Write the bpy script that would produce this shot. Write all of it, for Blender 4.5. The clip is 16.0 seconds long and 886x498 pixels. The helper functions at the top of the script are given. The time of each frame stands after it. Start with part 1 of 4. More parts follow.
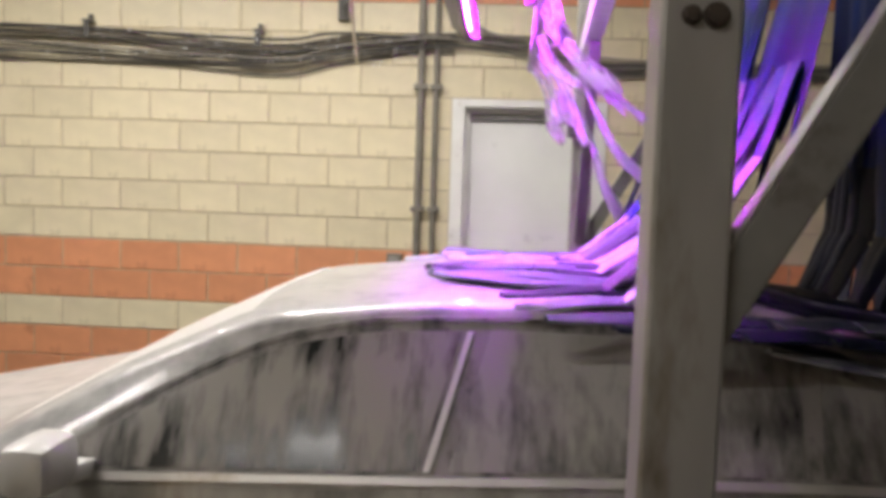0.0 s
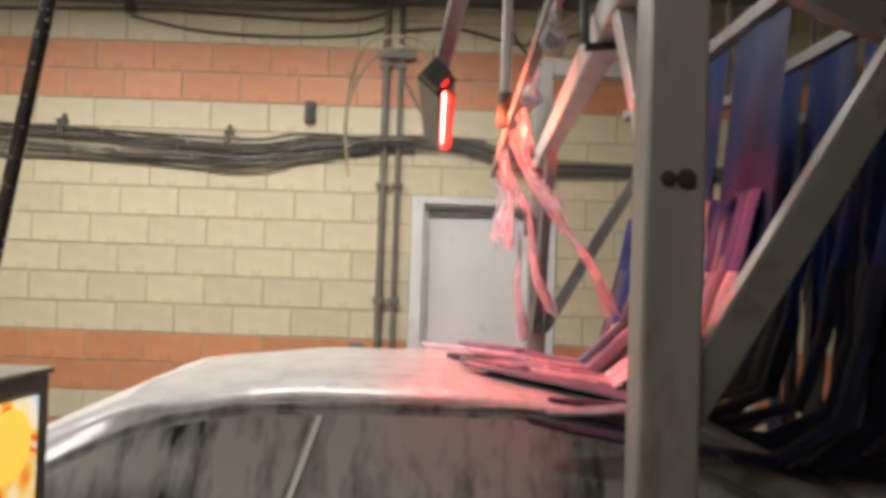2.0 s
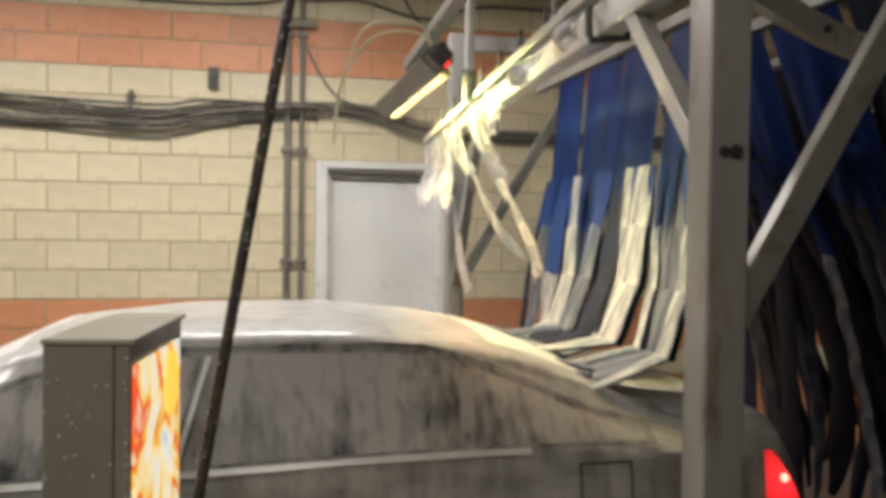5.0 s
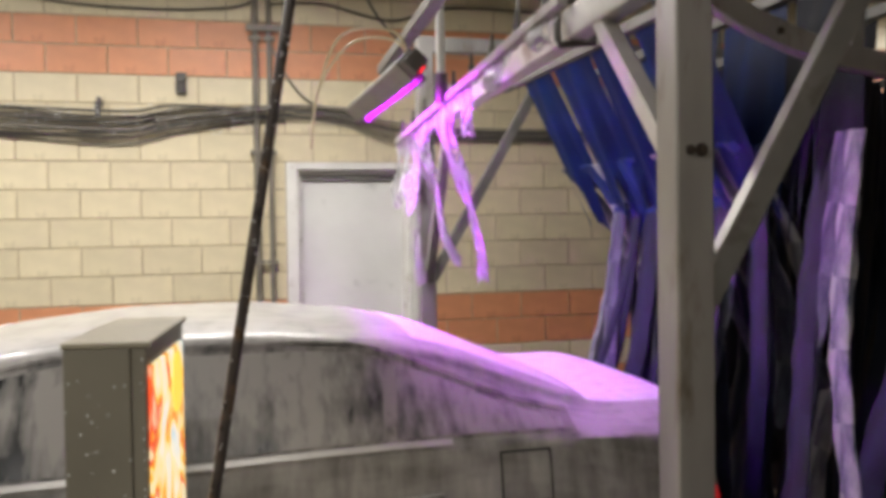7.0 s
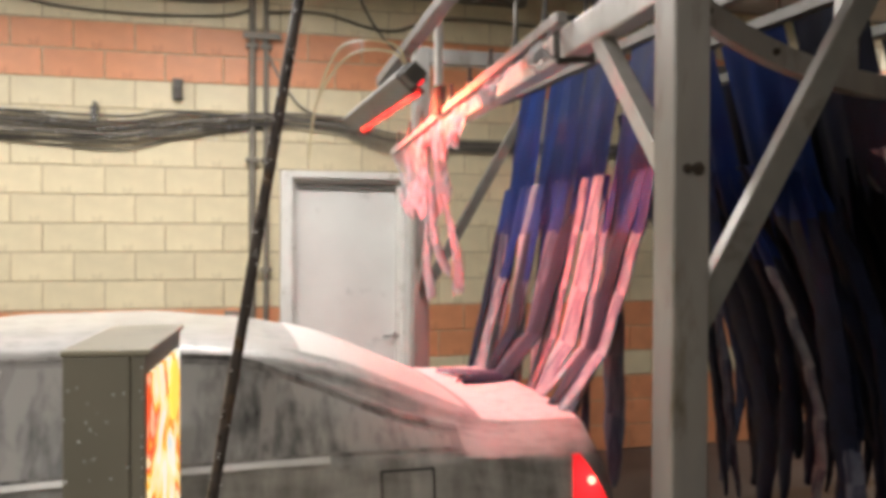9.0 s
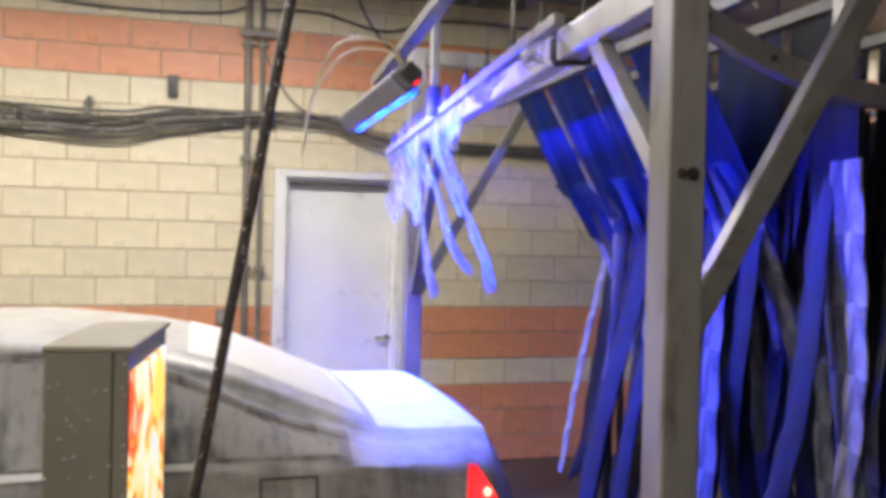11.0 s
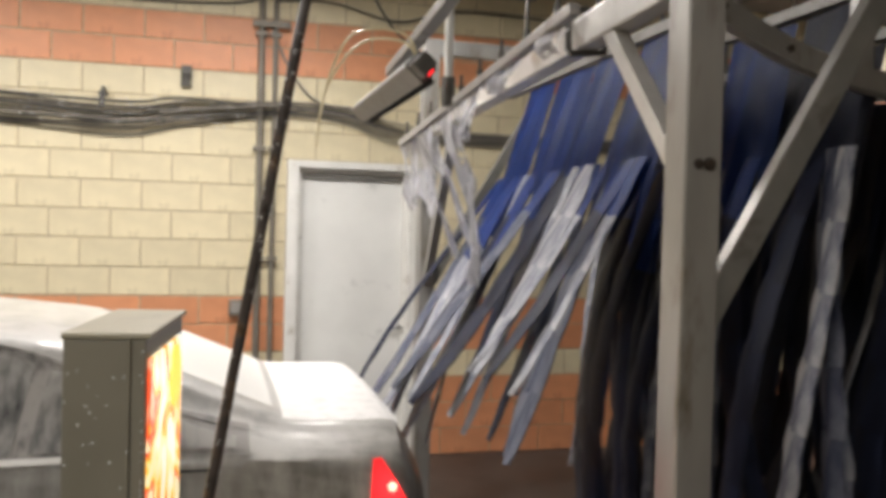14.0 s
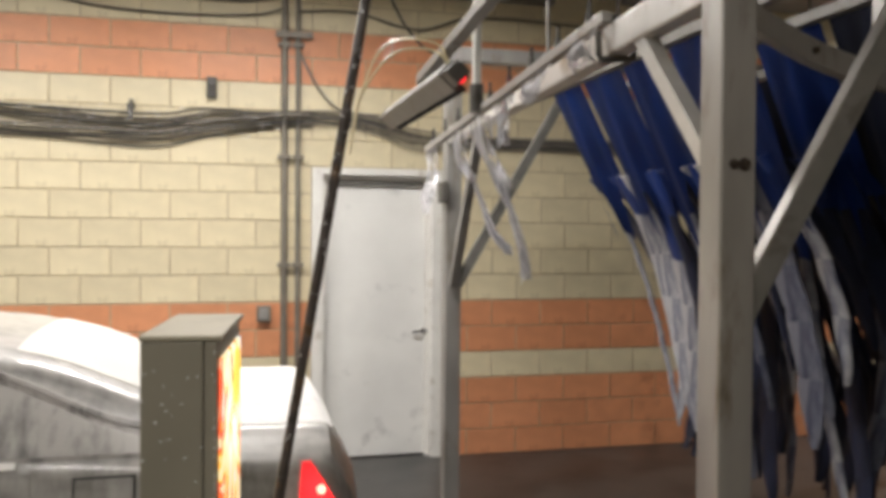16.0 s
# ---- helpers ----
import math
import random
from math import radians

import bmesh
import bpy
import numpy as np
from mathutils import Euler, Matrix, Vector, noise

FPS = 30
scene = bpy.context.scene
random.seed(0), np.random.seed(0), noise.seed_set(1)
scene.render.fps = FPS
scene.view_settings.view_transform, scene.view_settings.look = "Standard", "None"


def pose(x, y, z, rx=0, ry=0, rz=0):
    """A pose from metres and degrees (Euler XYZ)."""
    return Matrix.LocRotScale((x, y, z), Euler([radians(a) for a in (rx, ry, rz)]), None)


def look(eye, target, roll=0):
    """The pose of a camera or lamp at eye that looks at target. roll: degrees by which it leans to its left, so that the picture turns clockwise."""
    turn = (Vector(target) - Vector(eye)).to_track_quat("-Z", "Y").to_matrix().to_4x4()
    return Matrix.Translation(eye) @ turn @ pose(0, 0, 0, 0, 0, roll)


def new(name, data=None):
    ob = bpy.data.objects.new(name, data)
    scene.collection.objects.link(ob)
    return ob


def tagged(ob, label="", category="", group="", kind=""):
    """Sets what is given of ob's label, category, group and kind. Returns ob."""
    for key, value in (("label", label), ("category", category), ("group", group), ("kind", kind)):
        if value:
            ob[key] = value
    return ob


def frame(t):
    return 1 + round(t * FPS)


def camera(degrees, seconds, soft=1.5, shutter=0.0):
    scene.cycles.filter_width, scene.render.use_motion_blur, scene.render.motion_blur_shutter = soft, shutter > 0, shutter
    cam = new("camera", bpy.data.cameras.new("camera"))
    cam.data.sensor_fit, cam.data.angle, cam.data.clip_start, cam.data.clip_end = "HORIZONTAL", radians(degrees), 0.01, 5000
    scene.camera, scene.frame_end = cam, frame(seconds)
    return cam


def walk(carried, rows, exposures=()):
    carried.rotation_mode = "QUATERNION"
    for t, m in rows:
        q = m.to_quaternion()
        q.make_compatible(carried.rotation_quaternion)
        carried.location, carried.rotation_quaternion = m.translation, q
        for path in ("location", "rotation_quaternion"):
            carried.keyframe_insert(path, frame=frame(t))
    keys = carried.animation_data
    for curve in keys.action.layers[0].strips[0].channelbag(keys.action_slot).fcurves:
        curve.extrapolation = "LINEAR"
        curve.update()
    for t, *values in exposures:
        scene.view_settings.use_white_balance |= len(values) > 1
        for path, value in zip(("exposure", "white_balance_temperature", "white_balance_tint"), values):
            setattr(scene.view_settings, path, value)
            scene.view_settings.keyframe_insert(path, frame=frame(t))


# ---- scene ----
cam = camera(53.2, 16.0, soft=4.5, shutter=0.5)
PATH = [
    (0, (0.331, -5.865, 1.701), (0.209, -3.875, 1.544), 1.9),
    (0.5, (0.2785, -5.91, 1.748), (0.1585, -3.92, 1.589), 1.9),
    (1, (0.2645, -6.001, 1.75), (0.1625, -4.008, 1.625), 1.3),
    (1.5, (0.254, -6.089, 1.758), (0.237, -4.089, 1.787), 1.6),
    (2, (0.192, -6.169, 1.757), (0.204, -4.169, 1.793), 1.9),
    (2.5, (0.11, -6.188, 1.756), (0.205, -4.191, 1.802), 2.4),
    (3, (-0.051, -6.208, 1.74), (0.082, -4.213, 1.794), 1.6),
    (3.5, (-0.229, -6.248, 1.75), (-0.002, -4.262, 1.806), -0.3),
    (4, (-0.327, -6.33, 1.771), (0.002, -4.36, 1.865), 0.2),
    (4.5, (-0.393, -6.436, 1.741), (-0.032, -4.471, 1.845), 0.1),
    (5, (-0.434, -6.515, 1.724), (-0.016, -4.559, 1.685), 0.8),
    (7.5, (-0.527, -6.625, 1.737), (-0.014, -4.692, 1.693), -0.7),
    (8, (-0.531, -6.627, 1.742), (0.006, -4.701, 1.711), 0.1),
    (8.5, (-0.54, -6.633, 1.743), (-0.011, -4.705, 1.713), -0.4),
    (9, (-0.542, -6.636, 1.742), (-0.021, -4.705, 1.715), 0.2),
    (11.5, (-0.525, -6.61, 1.734), (0.007, -4.682, 1.714), 1.4),
    (12, (-0.524, -6.607, 1.73), (0.002, -4.677, 1.702), 1.4),
    (12.5, (-0.522, -6.603, 1.733), (-0.002, -4.672, 1.692), 1.3),
    (13, (-0.528, -6.61, 1.736), (-0.012, -4.678, 1.692), 1.3),
    (13.5, (-0.531, -6.611, 1.735), (-0.02, -4.678, 1.694), 1.3),
    (14, (-0.538, -6.615, 1.733), (-0.029, -4.681, 1.693), 1.5),
    (14.5, (-0.548, -6.636, 1.732), (-0.045, -4.701, 1.697), 1.5),
    (15, (-0.571, -6.652, 1.731), (-0.081, -4.713, 1.703), 1.3),
    (15.5, (-0.596, -6.668, 1.733), (-0.112, -4.727, 1.706), 1.3),
    (16, (-0.644, -6.685, 1.728), (-0.161, -4.744, 1.697), 0.4),
]
walk(cam, [(t, look(eye, target, roll)) for t, eye, target, roll in PATH], exposures=[(0, -0.15), (1, -0.12), (1.6, -0.33), (2.2, -0.3), (3, -0.08), (3.6, -0.2), (4.5, -0.36), (5.1, -0.3), (7.5, -0.05), (8.5, 0.08), (9, -0.02), (12.5, 0.06), (16, 0.03)])



# ---- world and large lights ----
world = bpy.data.worlds.new("world")
scene.world = world
world.use_nodes = True
world.node_tree.nodes["Background"].inputs[0].default_value = (0.55, 0.6, 0.7, 1)
world.node_tree.nodes["Background"].inputs[1].default_value = 0.05
scene.view_settings.exposure = 0.0


def tube_light(x, y, z, turn, watts, length=1.5, colour=(1.0, 0.95, 0.915)):
    """The lamp inside a ceiling batten."""
    data = bpy.data.lights.new("tube_lamp", "AREA")
    data.shape, data.size, data.size_y = "RECTANGLE", length, 0.16
    data.energy, data.color = watts, colour
    ob = new("tube_lamp", data)
    ob.matrix_world = pose(x, y, z, 0, 0, turn)
    return ob


# unseen: left pair inferred, the rest added to brighten door, post, right wall
BATTENS = [(-2.6, -2.0, 0, 80), (-0.4, -2.0, 0, 92), (-2.9, -4.7, 0, 45), (-1.0, -6.9, 0, 42), (6.3, -1.1, 0, 120)]
for bx, by, bt, bw in BATTENS:
    tube_light(bx, by, 3.52, bt, bw)


# ---- materials ----
def material(name, colour, rough=0.6, metal=0.0, vary=0.12, scale=8.0, bump=0.15, fine=90.0, spec=0.5, stretch=(1, 1, 1), dirt=None, dirt_amount=0.0, dirt_scale=2.0, piece=0.0):
    """A surface with variation at two scales, fine relief, and stains of a second colour."""
    m = bpy.data.materials.new(name)
    m.use_nodes = True
    nt = m.node_tree
    n, l = nt.nodes, nt.links
    b = n["Principled BSDF"]
    b.inputs["Metallic"].default_value = metal
    b.inputs["Specular IOR Level"].default_value = spec
    co = n.new("ShaderNodeTexCoord")
    mp = n.new("ShaderNodeMapping")
    mp.inputs["Scale"].default_value = stretch
    l.new(co.outputs["Object"], mp.inputs[0])
    big = n.new("ShaderNodeTexNoise")
    big.inputs["Scale"].default_value, big.inputs["Detail"].default_value = scale, 5
    l.new(mp.outputs[0], big.inputs["Vector"])
    small = n.new("ShaderNodeTexNoise")
    small.inputs["Scale"].default_value, small.inputs["Detail"].default_value = fine, 3
    l.new(mp.outputs[0], small.inputs["Vector"])
    ramp = n.new("ShaderNodeValToRGB")
    lo = [max(0, c * (1 - vary)) for c in colour]
    hi = [min(1, c * (1 + vary)) for c in colour]
    ramp.color_ramp.elements[0].position, ramp.color_ramp.elements[1].position = 0.3, 0.7
    ramp.color_ramp.elements[0].color, ramp.color_ramp.elements[1].color = (*lo, 1), (*hi, 1)
    l.new(big.outputs[0], ramp.inputs[0])
    out = ramp.outputs[0]
    if dirt:
        stain = n.new("ShaderNodeTexNoise")
        stain.inputs["Scale"].default_value, stain.inputs["Detail"].default_value = dirt_scale, 6
        stain.inputs["Roughness"].default_value = 0.65
        l.new(mp.outputs[0], stain.inputs["Vector"])
        cut = n.new("ShaderNodeMapRange")
        cut.inputs["From Min"].default_value, cut.inputs["From Max"].default_value = 0.62 - dirt_amount * 0.3, 0.78 - dirt_amount * 0.2
        l.new(stain.outputs[0], cut.inputs[0])
        mix = n.new("ShaderNodeMix")
        mix.data_type = "RGBA"
        l.new(cut.outputs[0], mix.inputs["Factor"])
        l.new(out, mix.inputs["A"])
        mix.inputs["B"].default_value = (*dirt, 1)
        out = mix.outputs["Result"]
    if piece:
        info = n.new("ShaderNodeObjectInfo")
        pr = n.new("ShaderNodeMapRange")
        pr.inputs["To Min"].default_value, pr.inputs["To Max"].default_value = 1 - piece, 1 + piece
        l.new(info.outputs["Random"], pr.inputs[0])
        hsv = n.new("ShaderNodeHueSaturation")
        l.new(pr.outputs[0], hsv.inputs["Value"])
        l.new(out, hsv.inputs["Color"])
        out = hsv.outputs[0]
    l.new(out, b.inputs["Base Color"])
    rr = n.new("ShaderNodeMapRange")
    rr.inputs["To Min"].default_value, rr.inputs["To Max"].default_value = max(0.02, rough - 0.12), min(1, rough + 0.12)
    l.new(big.outputs[0], rr.inputs[0])
    l.new(rr.outputs[0], b.inputs["Roughness"])
    if bump:
        add = n.new("ShaderNodeMath")
        add.operation = "ADD"
        l.new(big.outputs[0], add.inputs[0])
        l.new(small.outputs[0], add.inputs[1])
        bp = n.new("ShaderNodeBump")
        bp.inputs["Strength"].default_value, bp.inputs["Distance"].default_value = bump, 0.004
        l.new(add.outputs[0], bp.inputs["Height"])
        l.new(bp.outputs[0], b.inputs["Normal"])
    return m


def glow(name, colour, strength):
    m = bpy.data.materials.new(name)
    m.use_nodes = True
    b = m.node_tree.nodes["Principled BSDF"]
    b.inputs["Base Color"].default_value = (*[0.3 * c for c in colour], 1)
    b.inputs["Emission Color"].default_value = (*colour, 1)
    b.inputs["Emission Strength"].default_value = strength
    return m


def foam_film(name, cover=0.5):
    """Wet soap film: partly clear, partly white."""
    m = bpy.data.materials.new(name)
    m.use_nodes = True
    n, l = m.node_tree.nodes, m.node_tree.links
    out = n["Material Output"]
    n.remove(n["Principled BSDF"])
    co = n.new("ShaderNodeTexCoord")
    mp = n.new("ShaderNodeMapping")
    mp.inputs["Scale"].default_value = (14, 14, 3)
    l.new(co.outputs["Object"], mp.inputs[0])
    noi = n.new("ShaderNodeTexNoise")
    noi.inputs["Scale"].default_value, noi.inputs["Detail"].default_value = 1.5, 6
    l.new(mp.outputs[0], noi.inputs["Vector"])
    cut = n.new("ShaderNodeMapRange")
    cut.inputs["From Min"].default_value, cut.inputs["From Max"].default_value = 0.62 - cover * 0.4, 0.8 - cover * 0.4
    l.new(noi.outputs[0], cut.inputs[0])
    dif = n.new("ShaderNodeBsdfDiffuse")
    dif.inputs[0].default_value = (0.82, 0.82, 0.84, 1)
    trl = n.new("ShaderNodeBsdfTranslucent")
    trl.inputs[0].default_value = (0.8, 0.8, 0.82, 1)
    gls = n.new("ShaderNodeBsdfGlossy")
    gls.inputs["Roughness"].default_value = 0.2
    mixa = n.new("ShaderNodeMixShader")
    mixa.inputs[0].default_value = 0.5
    l.new(dif.outputs[0], mixa.inputs[1])
    l.new(trl.outputs[0], mixa.inputs[2])
    mixg = n.new("ShaderNodeMixShader")
    mixg.inputs[0].default_value = 0.08
    l.new(mixa.outputs[0], mixg.inputs[1])
    l.new(gls.outputs[0], mixg.inputs[2])
    clear = n.new("ShaderNodeBsdfTransparent")
    mixb = n.new("ShaderNodeMixShader")
    l.new(cut.outputs[0], mixb.inputs[0])
    l.new(clear.outputs[0], mixb.inputs[1])
    l.new(mixg.outputs[0], mixb.inputs[2])
    l.new(mixb.outputs[0], out.inputs[0])
    return m


def soaped(name, under, rough, metal, streak=(7, 7, 1.2), lo=0.45, hi=0.6, foam=(0.62, 0.59, 0.55), top_foam=0.5, coat=0.3, fine_w=0.22, fine_map=(26, 26, 26), patch=0.0):
    """A wet surface with soap running down it: streaks on upright faces, a film of foam on faces that look up."""
    m = bpy.data.materials.new(name)
    m.use_nodes = True
    n, l = m.node_tree.nodes, m.node_tree.links
    b = n["Principled BSDF"]
    co = n.new("ShaderNodeTexCoord")
    mp = n.new("ShaderNodeMapping")
    mp.inputs["Scale"].default_value = streak
    l.new(co.outputs["Object"], mp.inputs[0])
    run = n.new("ShaderNodeTexNoise")
    run.inputs["Scale"].default_value, run.inputs["Detail"].default_value, run.inputs["Roughness"].default_value = 1.6, 7, 0.62
    run.inputs["Distortion"].default_value = 0.15
    l.new(mp.outputs[0], run.inputs["Vector"])
    fine = n.new("ShaderNodeTexNoise")
    fine.inputs["Scale"].default_value, fine.inputs["Detail"].default_value = 1, 6
    fmap = n.new("ShaderNodeMapping")
    fmap.inputs["Scale"].default_value = fine_map
    l.new(co.outputs["Object"], fmap.inputs[0])
    l.new(fmap.outputs[0], fine.inputs["Vector"])
    wide = n.new("ShaderNodeTexNoise")
    wide.inputs["Scale"].default_value, wide.inputs["Detail"].default_value = 3.2, 2
    l.new(co.outputs["Object"], wide.inputs["Vector"])
    both = n.new("ShaderNodeMix")
    both.inputs["Factor"].default_value = patch
    l.new(run.outputs[0], both.inputs["A"])
    l.new(wide.outputs[0], both.inputs["B"])
    geo = n.new("ShaderNodeNewGeometry")
    sep = n.new("ShaderNodeSeparateXYZ")
    l.new(geo.outputs["Normal"], sep.inputs[0])
    up = n.new("ShaderNodeMapRange")
    up.inputs["From Min"].default_value, up.inputs["From Max"].default_value = 0.35, 0.9
    up.inputs["To Max"].default_value = top_foam * 0.25
    l.new(sep.outputs["Z"], up.inputs[0])
    tot = n.new("ShaderNodeMath")
    l.new(both.outputs["Result"], tot.inputs[0])
    l.new(up.outputs[0], tot.inputs[1])
    ad2 = n.new("ShaderNodeMath")
    ad2.operation = "MULTIPLY_ADD"
    ad2.inputs[1].default_value = fine_w
    l.new(fine.outputs[0], ad2.inputs[0])
    l.new(tot.outputs[0], ad2.inputs[2])
    cut = n.new("ShaderNodeMapRange")
    cut.inputs["From Min"].default_value, cut.inputs["From Max"].default_value = lo + fine_w / 2, hi + fine_w / 2
    l.new(ad2.outputs[0], cut.inputs[0])
    mix = n.new("ShaderNodeMix")
    mix.data_type = "RGBA"
    l.new(cut.outputs[0], mix.inputs["Factor"])
    mix.inputs["A"].default_value = (*under, 1)
    mix.inputs["B"].default_value = (*foam, 1)
    l.new(mix.outputs["Result"], b.inputs["Base Color"])
    ro = n.new("ShaderNodeMapRange")
    ro.inputs["To Min"].default_value, ro.inputs["To Max"].default_value = rough, 0.55
    l.new(cut.outputs[0], ro.inputs[0])
    l.new(ro.outputs[0], b.inputs["Roughness"])
    me = n.new("ShaderNodeMapRange")
    me.inputs["To Min"].default_value, me.inputs["To Max"].default_value = metal, 0.0
    l.new(cut.outputs[0], me.inputs[0])
    l.new(me.outputs[0], b.inputs["Metallic"])
    b.inputs["Coat Weight"].default_value = coat
    b.inputs["Coat Roughness"].default_value = 0.12
    bp = n.new("ShaderNodeBump")
    bp.inputs["Strength"].default_value, bp.inputs["Distance"].default_value = 0.35, 0.004
    l.new(ad2.outputs[0], bp.inputs["Height"])
    l.new(bp.outputs[0], b.inputs["Normal"])
    return m


CREAM, ORANGE = (0.7, 0.62, 0.42), (0.68, 0.3, 0.15)
M_CREAM = material("cream_block_paint", CREAM, 0.42, vary=0.1, scale=5, bump=0.35, fine=120, dirt=(0.36, 0.3, 0.18), dirt_amount=0.12, dirt_scale=3, piece=0.05)
M_ORANGE = material("orange_block_paint", ORANGE, 0.42, vary=0.12, scale=5, bump=0.35, fine=120, dirt=(0.33, 0.13, 0.06), dirt_amount=0.15, dirt_scale=3, piece=0.06)
M_MORTAR = material("mortar", (0.46, 0.39, 0.26), 0.8, vary=0.2, scale=20, bump=0.4)
M_CEIL = material("ceiling_concrete", (0.3, 0.29, 0.28), 0.7, vary=0.2, scale=1.5, bump=0.3)
M_FLOOR = material("wet_concrete", (0.05, 0.047, 0.044), 0.36, vary=0.35, scale=1.8, bump=0.35, dirt=(0.02, 0.02, 0.02), dirt_amount=0.5)
M_PLAIN = material("plain_wall", (0.4, 0.36, 0.28), 0.6, vary=0.15, scale=2)
M_DOOR = material("white_door_paint", (0.84, 0.84, 0.81), 0.35, vary=0.05, scale=3, bump=0.08, dirt=(0.5, 0.5, 0.48), dirt_amount=0.1, dirt_scale=4)
M_FRAME = material("white_frame_paint", (0.8, 0.79, 0.75), 0.4, vary=0.06, scale=6, bump=0.1, dirt=(0.42, 0.38, 0.3), dirt_amount=0.15, dirt_scale=9)
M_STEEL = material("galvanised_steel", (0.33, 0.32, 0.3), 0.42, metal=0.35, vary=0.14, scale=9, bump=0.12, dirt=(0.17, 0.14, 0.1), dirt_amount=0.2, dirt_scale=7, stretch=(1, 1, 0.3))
M_BRUSHED = material("light_steel", (0.62, 0.61, 0.58), 0.38, metal=0.3, vary=0.1, scale=9, bump=0.1, dirt=(0.3, 0.25, 0.17), dirt_amount=0.15, dirt_scale=7)
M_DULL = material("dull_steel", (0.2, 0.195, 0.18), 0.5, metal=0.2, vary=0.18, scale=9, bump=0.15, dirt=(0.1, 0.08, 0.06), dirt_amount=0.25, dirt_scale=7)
M_WATER = material("water_bead", (0.8, 0.8, 0.8), 0.2, metal=0.0, vary=0.04, bump=0.02)
M_CHROME = material("chrome", (0.7, 0.7, 0.7), 0.15, metal=1.0, vary=0.04, bump=0.02)
M_PIPE = material("grey_conduit", (0.2, 0.18, 0.15), 0.5, metal=0.2, vary=0.2, scale=12, bump=0.1)
M_CABLE = material("black_cable", (0.085, 0.08, 0.07), 0.5, vary=0.25, scale=20, bump=0.05)
M_CABLE2 = material("grey_cable", (0.22, 0.2, 0.17), 0.5, vary=0.25, scale=20, bump=0.05)
M_POLE = material("dark_pole", (0.055, 0.045, 0.04), 0.3, vary=0.4, scale=30, bump=0.2, dirt=(0.2, 0.12, 0.06), dirt_amount=0.3, dirt_scale=12)
M_BOX = material("taupe_powder_coat", (0.26, 0.242, 0.19), 0.42, vary=0.1, scale=4, bump=0.12, fine=200)
M_BLACK = material("black_rubber", (0.02, 0.02, 0.02), 0.5, vary=0.2, scale=15)
M_BOLT = material("rusty_bolt", (0.07, 0.055, 0.045), 0.5, metal=0.5, vary=0.3, scale=40)
M_BLUE = material("wet_blue_felt", (0.007, 0.03, 0.16), 0.5, spec=0.3, vary=0.35, scale=9, bump=0.5, fine=160, stretch=(1, 1, 0.35))
M_NAVY = material("wet_black_felt", (0.012, 0.016, 0.036), 0.5, spec=0.3, vary=0.5, scale=9, bump=0.5, fine=160, stretch=(1, 1, 0.35))
M_GREY = material("soapy_grey_felt", (0.6, 0.61, 0.64), 0.42, vary=0.4, scale=9, bump=0.6, fine=140, stretch=(1, 1, 0.3), dirt=(0.04, 0.055, 0.12), dirt_amount=0.6, dirt_scale=7)
M_SOAPY = material("soapy_navy_felt", (0.2, 0.215, 0.27), 0.45, vary=0.45, scale=9, bump=0.6, fine=140, stretch=(1, 1, 0.3), dirt=(0.02, 0.03, 0.07), dirt_amount=0.7, dirt_scale=8)
M_HOSE = material("clear_hose", (0.75, 0.66, 0.42), 0.2, vary=0.1, bump=0)
M_FILM = foam_film("soap_film", 0.7)
# fine_map draws streaks along the roof: foam, with wet reflections painted in
M_PAINT = soaped("soapy_silver_paint", (0.2, 0.195, 0.185), 0.3, 0.2, lo=0.33, hi=0.8, foam=(0.55, 0.54, 0.515), top_foam=1.0, coat=0.6, fine_w=0.55, fine_map=(4, 38, 14))
M_GLASS = soaped("soapy_dark_glass", (0.02, 0.022, 0.022), 0.22, 0.0, streak=(8, 1.5, 0.8), lo=0.47, hi=0.62, foam=(0.37, 0.35, 0.32), top_foam=0.5, coat=0.0, fine_w=0.3, fine_map=(30, 10, 9), patch=0.5)
M_GLASS_FOAMED = soaped("foamed_dark_glass", (0.03, 0.032, 0.032), 0.25, 0.0, streak=(7, 1.5, 1.0), lo=0.36, hi=0.6, foam=(0.4, 0.385, 0.36), top_foam=0.5, coat=0.0, fine_w=0.35, fine_map=(34, 10, 14), patch=0.55)
M_SCREEN = soaped("foamed_screen", (0.1, 0.1, 0.1), 0.25, 0.0, streak=(3, 14, 3), lo=-0.2, hi=0.45, foam=(0.8, 0.785, 0.75), top_foam=0.7, coat=0.3, fine_w=0.35, fine_map=(5, 40, 14))
M_FOAMED = soaped("foamed_boot_paint", (0.2, 0.195, 0.185), 0.3, 0.3, lo=0.05, hi=0.7, foam=(0.84, 0.83, 0.81), top_foam=0.9, coat=0.1, fine_w=0.8, fine_map=(22, 34, 20))
M_SURROUND = soaped("soapy_rubber", (0.04, 0.04, 0.04), 0.4, 0.0, lo=0.35, hi=0.6, foam=(0.33, 0.31, 0.29), top_foam=0.5, coat=0.0)
M_LAMP_RED = glow("tail_lamp_red", (1.0, 0.025, 0.03), 0.4)
lens = M_LAMP_RED.node_tree
lens_at = lens.nodes.new("ShaderNodeTexCoord")
lens_map = lens.nodes.new("ShaderNodeMapping")
lens_map.vector_type = "POINT"
lens_map.inputs["Location"].default_value = (-1.94 * 5, 0, -0.9 * 5)
lens_map.inputs["Scale"].default_value = (5, 0, 5)
lens_fall = lens.nodes.new("ShaderNodeTexGradient")
lens_fall.gradient_type = "QUADRATIC_SPHERE"
lens_range = lens.nodes.new("ShaderNodeMapRange")
lens_range.inputs["To Min"].default_value, lens_range.inputs["To Max"].default_value = 0.22, 2.6
